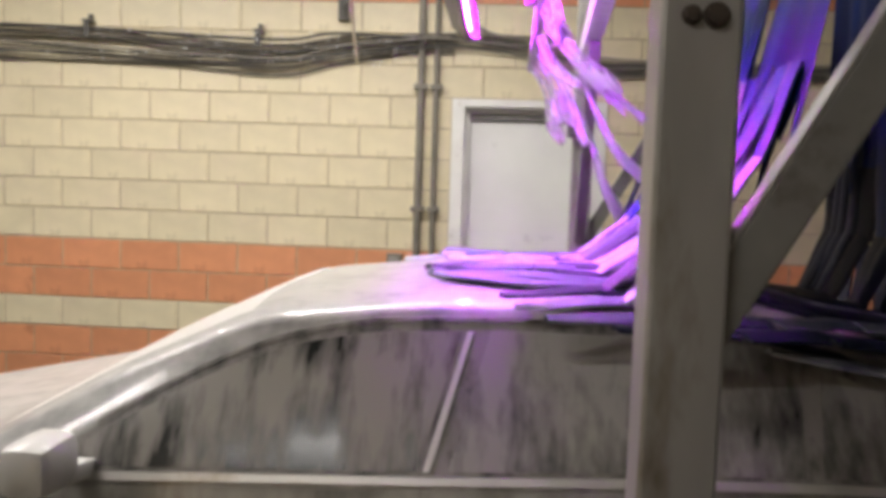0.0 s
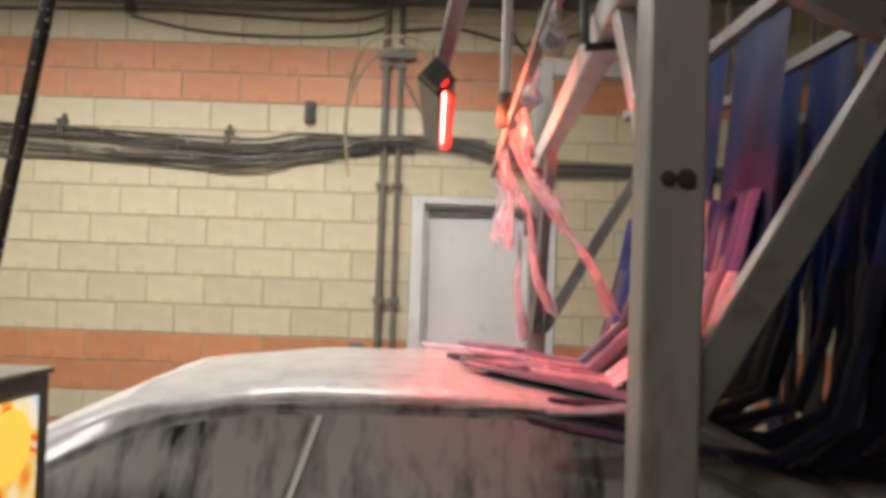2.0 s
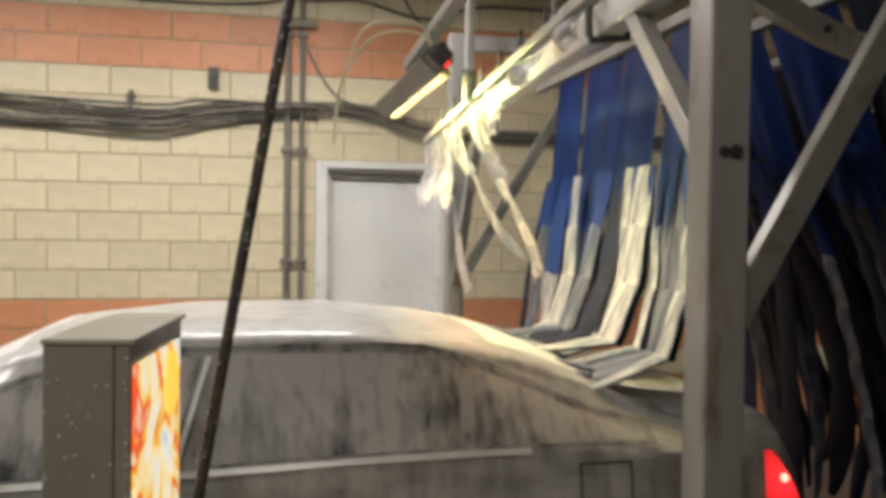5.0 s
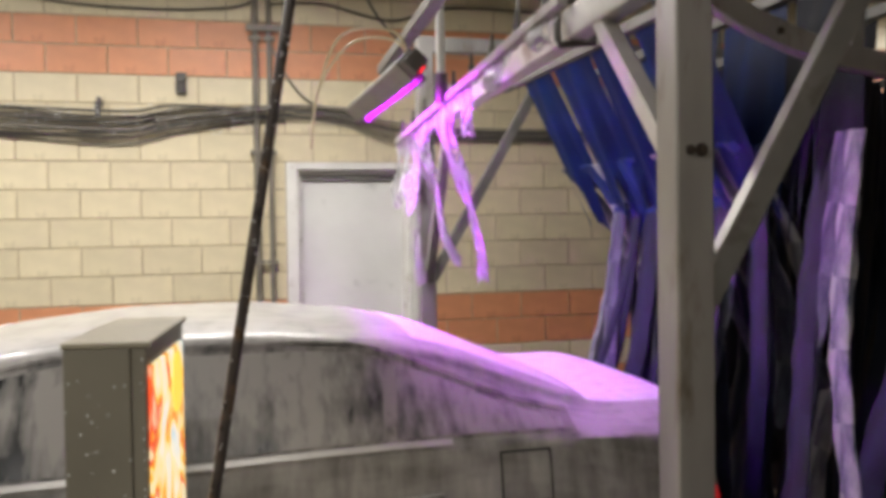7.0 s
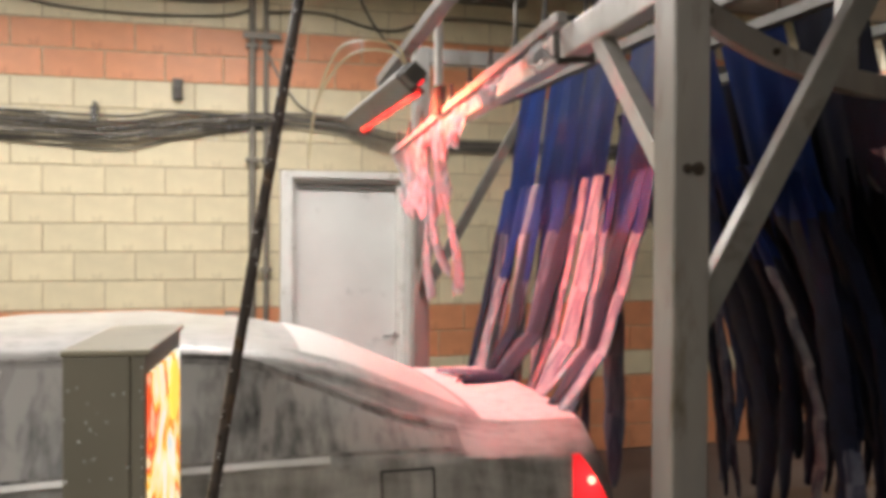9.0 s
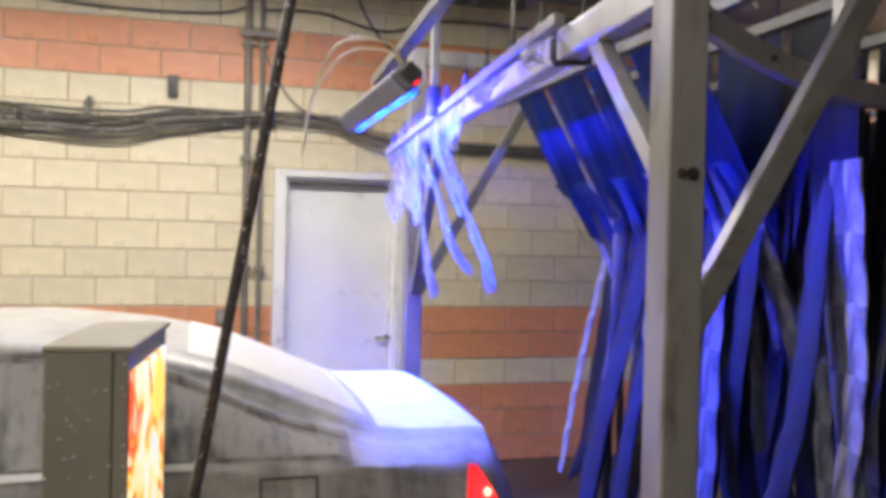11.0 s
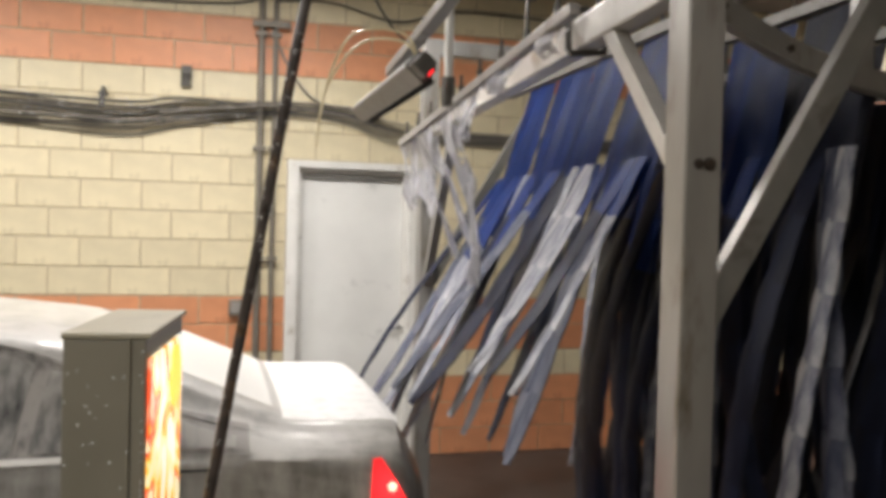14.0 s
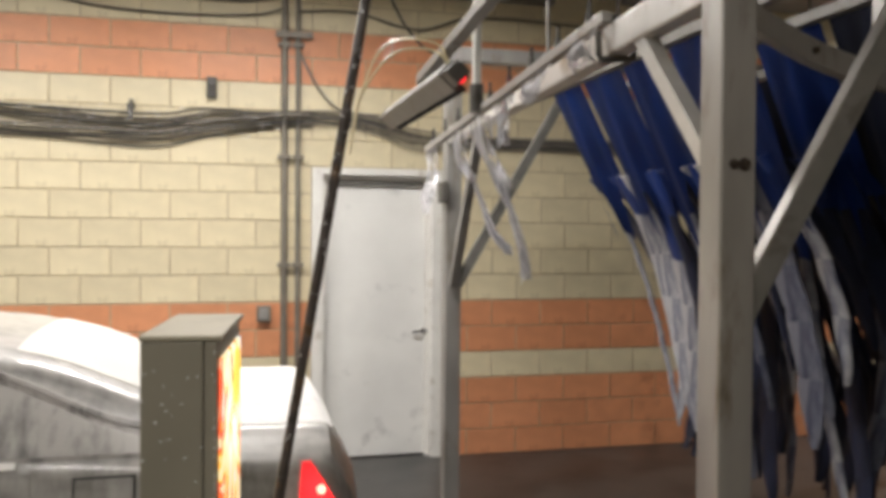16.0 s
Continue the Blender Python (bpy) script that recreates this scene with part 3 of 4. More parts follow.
for k in range(2):
    bm = B()
    tube(bm, curve_points([(0.0, -half + 0.02, 0.02), (-0.06, -half + 0.05, 0.1 + 0.03 * k), (-0.2 - 0.03 * k, -half + 0.15, 0.1 + 0.03 * k), (-0.3, -half + 0.3, -0.05), (-0.31, -half + 0.5, -0.25)], 8), 0.005, 8)
    part("hose", bm, M_HOSE, lamp, "thin clear yellowed hose", True)

FACES = [(0.6, 0.02, 1.0), (0.27, 0.2, 1.0), (0.015, 0.02, 1.0), (0.0, 0.24, 1.0), (0.0, 0.85, 0.4), (1.0, 0.82, 0.34), (1.0, 0.03, 0.025), (0, 0, 0), (0, 0, 0), (0, 0, 0)]
POWER = [1900, 2500, 6500, 3200, 850, 1000, 1100, 0, 0, 0]
me = bpy.data.meshes.new("drum")
r = 0.027
verts, faces = [], []
for k in range(10):
    a = radians(36 * k + 18)
    verts += [(r * math.cos(a), -half + 0.02, r * math.sin(a)), (r * math.cos(a), half - 0.02, r * math.sin(a))]
for k in range(10):
    i, j = 2 * ((k - 1) % 10), 2 * k
    faces.append((i, i + 1, j + 1, j))
faces += [tuple(range(0, 20, 2)), tuple(range(19, 0, -2))]
me.from_pydata(verts, [], faces)
for k in range(10):
    me.materials.append(glow("strip_colour", FACES[k], POWER[k]) if POWER[k] else M_CABLE)
for k, p in enumerate(me.polygons):
    p.material_index = k if k < 10 else 8
drum = new("drum", me)
drum.parent = lamp
tagged(drum, "ten-sided drum of coloured light strips, added in place of one colour-changing strip")


# ---- pole and sign box in front of the lane ----
bm = B()
top_p, low_p = Vector((-0.289, -4.9, 2.65)), Vector((-0.737, -4.9, 0.0))
rod(bm, low_p, top_p, 0.0105, 14)
pole = tagged(part("guide_pole", bm, M_POLE, smooth=True), "thin dark leaning pole beaded with water", "pole")
bm = B()
rp = random.Random(9)
for k in range(90):
    p = low_p.lerp(top_p, rp.uniform(0.38, 0.95))
    a = rp.uniform(math.pi * 1.05, math.pi * 1.95)
    bmesh.ops.create_icosphere(bm, subdivisions=1, radius=rp.uniform(0.0014, 0.0028), matrix=Matrix.Translation(p + Vector((0.0105 * math.cos(a), 0.0105 * math.sin(a), 0))))
tagged(part("water_beads", bm, M_WATER, pole, "beads of water", True), kind="stuff")
bm = B()
rod(bm, low_p + Vector((0, 0, 0.001)), low_p + Vector((0, 0, 0.03)), 0.03, 14)
part("foot_mount", bm, M_CABLE, pole)
bm = B()
rod(bm, top_p, top_p + Vector((0.0, 0, CEIL - 2.65)), 0.006, 8)
part("hanger", bm, M_CABLE, pole)

SX0, SX1, SY0, SY1, SZ = -0.781, -0.621, -4.816, -4.32, 1.513
sign = tagged(new("sign_box"), "taupe metal pillar box with a lit picture panel", "sign")
cx, cy = (SX0 + SX1) / 2, (SY0 + SY1) / 2
sign.location = (cx, cy, 0)
sign.rotation_euler = (0, 0, radians(-6))
bm = B()
box(bm, (SX0 - cx, SY0 - cy, 0.001), (SX1 - cx - 0.035, SY1 - cy, SZ - 0.004), 0.004)
part("body", bm, M_BOX, sign)
bm = B()
box(bm, (SX1 - cx - 0.033, SY0 - cy, 0.001), (SX1 - cx - 0.006, SY1 - cy, SZ - 0.004), 0.003)
frame_part = part("door_frame", bm, M_BOX, sign)
bm = B()
box(bm, (SX0 - cx - 0.003, SY0 - cy - 0.004, SZ - 0.004), (SX1 - cx + 0.004, SY1 - cy + 0.003, SZ + 0.008), 0.003)
# same paint as the body, lightened for the ceiling light that falls on it
part("lid", bm, material("toplit_taupe_paint", (0.36, 0.335, 0.245), 0.4, vary=0.12, scale=6, bump=0.12, fine=200, dirt=(0.2, 0.18, 0.13), dirt_amount=0.3, dirt_scale=9), sign, "lid spotted with dirt, its taupe lightened to tan for light from above")


def picture_material():
    """Printed picture lit from behind: bands and blobs of plain colour."""
    m = bpy.data.materials.new("lit_picture")
    m.use_nodes = True
    n, l = m.node_tree.nodes, m.node_tree.links
    b = n["Principled BSDF"]
    co = n.new("ShaderNodeTexCoord")
    noi = n.new("ShaderNodeTexNoise")
    noi.inputs["Scale"].default_value, noi.inputs["Detail"].default_value, noi.inputs["Distortion"].default_value = 5.5, 2, 1.2
    l.new(co.outputs["Object"], noi.inputs["Vector"])
    ramp = n.new("ShaderNodeValToRGB")
    ramp.color_ramp.interpolation = "EASE"
    el = ramp.color_ramp.elements
    el[0].position, el[0].color = 0.3, (0.25, 0.6, 0.85, 1)
    el[1].position, el[1].color = 0.42, (1, 0.92, 0.75, 1)
    for pos, c in ((0.52, (1, 0.8, 0.4)), (0.58, (1, 0.5, 0.06)), (0.64, (0.9, 0.1, 0.03)), (0.72, (1, 0.85, 0.5))):
        e = el.new(pos)
        e.color = (*c, 1)
    sep = n.new("ShaderNodeSeparateXYZ")
    l.new(co.outputs["Object"], sep.inputs[0])
    rise = n.new("ShaderNodeMath")
    rise.operation = "MULTIPLY_ADD"
    rise.inputs[1].default_value, rise.inputs[2].default_value = -0.4, 0.6
    l.new(sep.outputs["Z"], rise.inputs[0])
    both = n.new("ShaderNodeMath")
    l.new(noi.outputs[0], both.inputs[0])
    l.new(rise.outputs[0], both.inputs[1])
    l.new(both.outputs[0], ramp.inputs[0])
    l.new(ramp.outputs[0], b.inputs["Base Color"])
    l.new(ramp.outputs[0], b.inputs["Emission Color"])
    b.inputs["Emission Strength"].default_value = 1.0
    b.inputs["Roughness"].default_value = 0.2
    return m


bm = B()
box(bm, (SX1 - cx - 0.006, SY0 - cy + 0.02, 0.35), (SX1 - cx + 0.001, SY1 - cy - 0.05, SZ - 0.045))
bead = bmesh.new()
rs = random.Random(12)
for k in range(60):
    fx, fz = rs.uniform(SX0, SX1) - cx, rs.uniform(0.9, SZ - 0.02)
    bmesh.ops.create_icosphere(bead, subdivisions=1, radius=rs.uniform(0.0012, 0.003), matrix=Matrix.Translation((fx if k % 3 else SX1 - cx - 0.012, SY0 - cy, fz)))
tagged(part("water_beads", bead, M_WATER, sign, "beads of water", True), kind="stuff")
panel = part("picture_panel", bm, picture_material(), sign, "lit picture in white, yellow and red")
bm = B()
bmesh.ops.create_cone(bm, cap_ends=True, segments=40, radius1=0.07, radius2=0.07, depth=0.003, matrix=Matrix.Translation((SX1 - cx + 0.0025, 0.1, 1.385)) @ Matrix.Rotation(radians(90), 4, "Y"))
part("emblem", bm, glow("emblem_yellow", (1.0, 0.62, 0.08), 1.3), panel, "round yellow emblem")


# ---- the car ----
CX = [-2.35, -2.2, -1.9, -1.5, -1.15, -0.8, -0.45, 0, 0.5, 0.9, 1.15, 1.4, 1.62, 1.8, 1.97, 2.04, 2.07]
TABLE = {
    "top": [.62, .74, .84, .92, .985, 1.19, 1.355, 1.405, 1.41, 1.37, 1.31, 1.205, 1.105, 1.1, 1.1, 1.07, .86],
    "rail": [.58, .70, .80, .88, .955, 1.14, 1.295, 1.345, 1.345, 1.305, 1.235, 1.135, 1.06, 1.055, 1.06, 1.03, .82],
    "wrail": [.55, .65, .70, .74, .76, .69, .63, .61, .61, .61, .615, .63, .66, .67, .67, .65, .58],
    "belt": [.55, .66, .78, .86, .93, .955, .97, .985, 1.005, 1.015, 1.015, 1.01, .995, .98, .965, .94, .76],
    "wbelt": [.62, .74, .80, .82, .83, .83, .83, .83, .83, .83, .83, .825, .81, .8, .785, .76, .66],
    "wmax": [.70, .82, .86, .87, .875, .875, .875, .875, .875, .875, .875, .875, .87, .86, .84, .81, .72],
}


def smooth_at(key, x):
    """The car's measure at x, eased between stations."""
    ys = TABLE[key]
    return sum(float(np.interp(x + d, CX, ys)) * w for d, w in ((-0.05, 0.2), (-0.025, 0.2), (0, 0.2), (0.025, 0.2), (0.05, 0.2)))


def half_width(x, z):
    belt, rail = smooth_at("belt", x), smooth_at("rail", x)
    wb, wr, wm = smooth_at("wbelt", x), smooth_at("wrail", x), smooth_at("wmax", x)
    if z >= belt:
        k = min(1.0, (z - belt) / max(0.02, rail - belt))
        return wb + (wr - wb) * k + 0.012 * math.sin(math.pi * k)
    if z > 0.62:
        k = (z - 0.62) / max(0.05, belt - 0.62)
        return wm + (wb - wm) * k ** 1.8
    k = (0.62 - z) / 0.42
    return wm - 0.06 * k ** 2


def section(x):
    belt, rail, top = smooth_at("belt", x), smooth_at("rail", x), smooth_at("top", x)
    rail, top = max(rail, belt + 0.012), max(top, belt + 0.02)
    out = []
    for z in (0.2, 0.26, 0.4, 0.55, 0.66, 0.78):
        z = min(z, belt - 0.1 + 0.1 * z)
        out.append((half_width(x, z), z))
    for k in (0.6, 0.85, 1.0):
        z = 0.78 + (belt - 0.78) * k if belt > 0.85 else belt
        out.append((half_width(x, z), z))
    for k in range(1, 6):
        z = belt + (rail - belt) * k / 5
        out.append((half_width(x, z), z))
    wr = half_width(x, rail)
    for k in range(1, 9):
        a = math.pi / 2 * k / 8
        out.append((wr * math.cos(a) ** 0.75 if k < 8 else 0.0, rail + (top - rail) * math.sin(a)))
    return out


car = tagged(new("car"), "silver sedan covered in soap foam, moving through the wash", "car")
bm = B()
grid = []
N = 96
for i in range(N + 1):
    x = -2.35 + 4.42 * i / N
    s = section(x)
    line = [(x, -w, z) for w, z in s] + [(x, w, z) for w, z in s[-2::-1]]
    grid.append([bm.verts.new(p) for p in line])
for a, b in zip(grid, grid[1:]):
    for k in range(len(a) - 1):
        bm.faces.new((a[k], b[k], b[k + 1], a[k + 1]))
    bm.faces.new((a[-1], b[-1], b[0], a[0]))
bm.faces.new(grid[0])
bm.faces.new(grid[-1][::-1])
part("body", bm, M_PAINT, car, smooth=True)


def panel_mesh(fx, lo, hi, side, off, nx=14, nz=6, thick=0.012):
    """A curved panel on the car's flank. fx(u, v) gives x; lo(x) and hi(x) its lower and upper edge."""
    bm = B()
    layers = []
    for d in (off, off - thick):
        rows = []
        for i in range(nx + 1):
            row = []
            for j in range(nz + 1):
                u, v = i / nx, j / nz
                x = fx(u, v)
                z = lo(x) + (hi(x) - lo(x)) * v
                row.append(bm.verts.new((x, side * (half_width(x, z) + d), z)))
            rows.append(row)
        layers.append(rows)
    f, b = layers
    for i in range(nx):
        for j in range(nz):
            bm.faces.new((f[i][j], f[i + 1][j], f[i + 1][j + 1], f[i][j + 1]))
    for i in range(nx):
        bm.faces.new((f[i][0], b[i][0], b[i + 1][0], f[i + 1][0]))
        bm.faces.new((f[i][nz], f[i + 1][nz], b[i + 1][nz], b[i][nz]))
    for j in range(nz):
        bm.faces.new((f[0][j], f[0][j + 1], b[0][j + 1], b[0][j]))
        bm.faces.new((f[nx][j], b[nx][j], b[nx][j + 1], f[nx][j + 1]))
    return bm


WX = [-0.9, -0.86, -0.71, -0.52, -0.35, -0.15, 0.2, 0.6, 0.8, 1.03, 1.28, 1.5]
WZ = [0.985, 1.0, 1.09, 1.195, 1.26, 1.298, 1.312, 1.312, 1.297, 1.22, 1.11, 1.05]


def win_hi(x):
    return sum(float(np.interp(x + d, WX, WZ)) for d in (-0.04, 0, 0.04)) / 3


def win_lo(x):
    return smooth_at("belt", x) + 0.03


def span(a, b, lean_a=0.0, lean_b=0.0):
    return lambda u, v: (a + lean_a * v) + ((b + lean_b * v) - (a + lean_a * v)) * u


for side in (-1, 1):
    surround = part("window_surround", panel_mesh(span(-0.87, 1.5), lambda x: win_lo(x) - 0.012, lambda x: win_hi(x) + 0.018, side, 0.004, 40, 6), M_SURROUND, car)
    for name, fx in (("front_window", span(-0.84, -0.015, 0, 0.085)), ("rear_window", span(0.055, 0.84, 0.085, 0.03)), ("quarter_window", span(0.885, 1.46, 0.03, 0))):
        part(name, panel_mesh(fx, win_lo, win_hi, side, 0.008, 22, 8), M_GLASS if name == "front_window" else M_GLASS_FOAMED, surround, "dark window streaked with soap")
    part("pillar_trim", panel_mesh(span(-0.002, 0.014, 0.085, 0.085), win_lo, win_hi, side, 0.012, 2, 8, 0.006), M_FRAME, surround)
    part("belt_trim", panel_mesh(span(-0.88, 1.06), lambda x: smooth_at("belt", x) + 0.004, lambda x: smooth_at("belt", x) + 0.02, side, 0.014, 30, 2), M_BRUSHED, car, "bright belt moulding")
    part("roof_gutter", panel_mesh(span(-0.78, 1.5), lambda x: win_hi(x) + 0.02, lambda x: win_hi(x) + 0.032, side, 0.01, 40, 1), M_SURROUND, car)
    for a, b in ((-0.95, -0.012), (0.0, 1.1)):
        door_p = part("door", panel_mesh(span(a, b, 0.0, 0.0), lambda x: 0.32, lambda x: smooth_at("belt", x) - 0.012, side, 0.004, 20, 10, 0.01), M_PAINT, car, smooth=True)
        bm = B()
        hx = b - 0.16
        hy = side * (half_width(hx, 0.86) + 0.02)
        bar(bm, (hx - 0.1, hy, 0.855), (hx + 0.08, hy, 0.865), 0.02, 0.03, (0, 1, 0), 0.006)
        part("door_handle", bm, M_PAINT, door_p, "painted door handle")
    if side < 0:
        fuel = part("fuel_flap_gap", panel_mesh(span(1.215, 1.39), lambda x: 0.82, lambda x: 0.985, side, 0.002, 6, 4, 0.008), M_BLACK, car)
        part("fuel_flap", panel_mesh(span(1.222, 1.383), lambda x: 0.827, lambda x: 0.978, side, 0.005, 6, 4, 0.008), M_PAINT, fuel)
    # tail lamp that wraps round the corner
    lampb = part("tail_lamp", panel_mesh(lambda u, v: 1.86 + 0.02 * v + (0.2 - 0.17 * v) * u, lambda x: 0.74, lambda x: 0.985, side, 0.008, 14, 8), M_LAMP_RED, car, "glowing red tail lamp", True)
    bm = B()
    bmesh.ops.create_uvsphere(bm, u_segments=14, v_segments=8, radius=0.015, matrix=Matrix.Translation((1.94, side * (half_width(1.94, 0.9) + 0.006), 0.9)))
    part("bulb", bm, M_LAMP_HOT, lampb)
    # mirror
    bm = B()
    box(bm, (-0.86, side * 0.9, 0.985), (-0.745, side * 1.08, 1.105), 0.038)
    bar(bm, (-0.79, side * 0.82, 0.985), (-0.79, side * 0.93, 1.0), 0.06, 0.04, (1, 0, 0))
    part("mirror", bm, M_SCREEN, car, "door mirror in body colour", True)
    for x in (-1.55, 1.25):
        bm = B()
        rod(bm, (x, side * 0.66, 0.3), (x, side * 0.882, 0.3), 0.325, 40)
        wheel = part("wheel", bm, M_BLACK, car, smooth=True)
        bm = B()
        rod(bm, (x, side * 0.8, 0.3), (x, side * 0.89, 0.3), 0.2, 30)
        part("rim", bm, M_STEEL, wheel, smooth=True)


def top_panel(x0, x1, share, off, mat, name, nx=16, ny=14):
    """A pane or seam lying on the car's upper surface."""
    bm = B()
    rows = []
    for i in range(nx + 1):
        x = x0 + (x1 - x0) * i / nx
        rail, top, belt = smooth_at("rail", x), smooth_at("top", x), smooth_at("belt", x)
        rail, top = max(rail, belt + 0.012), max(top, belt + 0.02)
        wr = half_width(x, rail)
        row = []
        for j in range(ny + 1):
            q = (2 * j / ny - 1) * share
            c = abs(q) ** (1 / 0.75)
            row.append(bm.verts.new((x, q * wr, rail + (top - rail) * math.sqrt(max(0, 1 - c * c)) + off)))
        rows.append(row)
    for a, b in zip(rows, rows[1:]):
        for j in range(ny):
            bm.faces.new((a[j], b[j], b[j + 1], a[j + 1]))
    bmesh.ops.solidify(bm, geom=bm.faces[:], thickness=0.008)
    return part(name, bm, mat, car, smooth=True)


top_panel(-1.08, -0.47, 0.86, 0.006, M_SCREEN, "windscreen")
top_panel(1.0, 1.58, 0.84, 0.006, M_SCREEN, "rear_screen")
top_panel(1.61, 2.0, 0.95, 0.004, M_FOAMED, "boot_lid")


# ---- soap film on the spray bar ----
def film_mesh(length, width, seed, taper=0.8, rag=0.35):
    """A ragged sheet that hangs from y = -width/2 .. width/2 down to -length, bowed in x."""
    rnd = random.Random(seed)
    bm = B()
    nx, nz = 8, 14
    ends = [length * (1 - rag * rnd.random()) for _ in range(nx + 1)]
    ph = rnd.uniform(0, 6)
    rows = []
    for j in range(nz + 1):
        v = j / nz
        row = []
        for i in range(nx + 1):
            u = i / nx - 0.5
            w = width * (1 - taper * v ** 0.8)
            row.append(bm.verts.new((0.05 * math.sin(3 * v + ph) * v + 0.02 * math.sin(9 * u + ph) * (0.3 + v), u * w + 0.06 * math.sin(4 * v + ph) * v, -v * ends[i])))
        rows.append(row)
    for a, b in zip(rows, rows[1:]):
        for i in range(nx):
            bm.faces.new((a[i], a[i + 1], b[i + 1], b[i]))
    bmesh.ops.solidify(bm, geom=bm.faces[:], thickness=0.003)
    return bm


FILMS = []
for k, (t, ln, wd, tp, tail) in enumerate(((0.03, 0.36, 0.26, 0.25, 0), (0.13, 0.42, 0.4, 0.3, 1), (0.27, 0.34, 0.38, 0.7, 1), (0.42, 0.44, 0.44, 0.9, 1), (0.56, 0.2, 0.4, 0.95, 0), (0.74, 0.1, 0.44, 0.6, 0), (0.92, 0.08, 0.34, 0.4, 0))):
    p = bar_far.lerp(bar_near, t)
    ob = part("soap_film", film_mesh(ln, wd, k + 3, tp), M_FILM, None, smooth=True)
    tagged(ob, "ragged white sheet of soap film hanging from the spray bar", "foam", "soap films")
    sub = None
    if tail:
        sub = part("streamer", film_mesh(0.5, 0.07, k + 31, 0.6, 0.2), M_FILM, ob, smooth=True)
    FILMS.append((ob, sub, p, ln))
bm = B()
rw = random.Random(5)
for k in range(26):
    p = bar_far.lerp(bar_near, rw.random())
    a = p + Vector((rw.uniform(-0.02, 0.02), 0, -0.01))
    tube(bm, curve_points([a, a + Vector((rw.uniform(-0.02, 0.03), rw.uniform(-0.02, 0.02), -rw.uniform(0.1, 0.25))), a + Vector((rw.uniform(-0.02, 0.06), rw.uniform(-0.03, 0.03), -rw.uniform(0.3, 0.6)))], 5), rw.uniform(0.0015, 0.004), 5)
drips = part("soap_drips", bm, M_FILM, spray, "thin drips of soap", True)


# ---- hanging cloth curtains ----
def strip_mesh(length, width, seed, mat, name, tails=1, taper=0.0):
    """A felt strip from z = 0 down, a little bowed and twisted; its end may be slit into tails."""
    rnd = random.Random(seed)
    bow, tw, ph = rnd.uniform(-0.04, 0.04), rnd.uniform(-0.7, 0.7), rnd.uniform(0, 6)
    bm = B()
    n = 10
    for tail in range(tails):
        mid = (tail - (tails - 1) / 2) / tails * width
        drift, long = rnd.uniform(-0.05, 0.05), length * rnd.uniform(0.78, 1.05) if tails > 1 else length
        lean = rnd.uniform(-0.07, 0.07) if tails > 1 else 0.0
        rows = []
        for j in range(n + 1):
            v = j / n
            a = tw * (v * 0.4 if taper else math.sin(math.pi * v))
            ease = min(1.0, 3 * v) if taper else math.sin(math.pi * v)
            wave = 0.014 * math.sin(7 * v + ph + tail) * ease
            c = Vector((bow * math.sin(math.pi * v) + wave + lean * v * v, mid + drift * (v * v if taper else ease) + 0.012 * math.sin(5 * v + ph) * ease, -long * v))
            w = width / tails * (1 + 0.14 * math.sin(9 * v + ph + tail) * ease) * (1 - taper * max(0, v - 0.4)) * (1 if taper else min(1, 0.3 + 4 * v)) / 2
            d, e = Vector((math.sin(a), math.cos(a), 0)), Vector((math.cos(a), -math.sin(a), 0)) * 0.0035
            rows.append([bm.verts.new(c + q) for q in (d * w + e, d * -w + e, d * -w - e, d * w - e)])
        for q, s in zip(rows, rows[1:]):
            for k in range(4):
                bm.faces.new((q[k], q[(k + 1) % 4], s[(k + 1) % 4], s[k]))
        bm.faces.new(rows[0][::-1])
        bm.faces.new(rows[-1])
    return mesh_of(name, bm, mat, True)


def sheet_mesh(width, height, seed, mat):
    rnd = random.Random(seed)
    bm = B()
    nx, nz = 16, 7
    ph = rnd.uniform(0, 6)
    cut = [rnd.uniform(0.6, 1.12) for _ in range(nx + 1)]
    rows = []
    for j in range(nz + 1):
        v = j / nz
        rows.append([bm.verts.new(((0.016 * math.sin(6 * (i / nx) + ph) + 0.006 * math.sin(17 * (i / nx) + 2 * ph)) * (0.3 + v), (i / nx - 0.5) * width, -height * v * cut[i])) for i in range(nx + 1)])
    for a, b in zip(rows, rows[1:]):
        for i in range(nx):
            bm.faces.new((a[i], a[i + 1], b[i + 1], b[i]))
    bmesh.ops.solidify(bm, geom=bm.faces[:], thickness=0.01)
    return mesh_of("sheet", bm, mat, True)


def link_mesh(length, width, seed, mat, name, end=False):
    """One short length of a felt strip from z = 0 down: hollowed across, its edges a little uneven; the last one runs out to a point."""
    rnd = random.Random(seed)
    ph, hollow = rnd.uniform(0, 6), rnd.uniform(0.006, 0.016)
    bm = B()
    rows = []
    n = 5 if end else 4
    for j in range(n + 1):
        v = j / n
        w = width / 2 * (1 - (0.75 * v * v if end else 0)) * (1 + 0.05 * math.sin(2 * math.pi * v + ph))
        line = []
        for q in (-1, -0.4, 0.4, 1):
            line.append(Vector((hollow * (q * q - 0.5), q * w + 0.006 * math.sin(2 * math.pi * v), -length * v)))
        rows.append([bm.verts.new(p + Vector((0.003, 0, 0))) for p in line] + [bm.verts.new(p - Vector((0.003, 0, 0))) for p in reversed(line)])
    for a, b in zip(rows, rows[1:]):
        for k in range(8):
            bm.faces.new((a[k], a[(k + 1) % 8], b[(k + 1) % 8], b[k]))
    bm.faces.new(rows[0][::-1])
    bm.faces.new(rows[-1])
    return mesh_of(name, bm, mat, True)


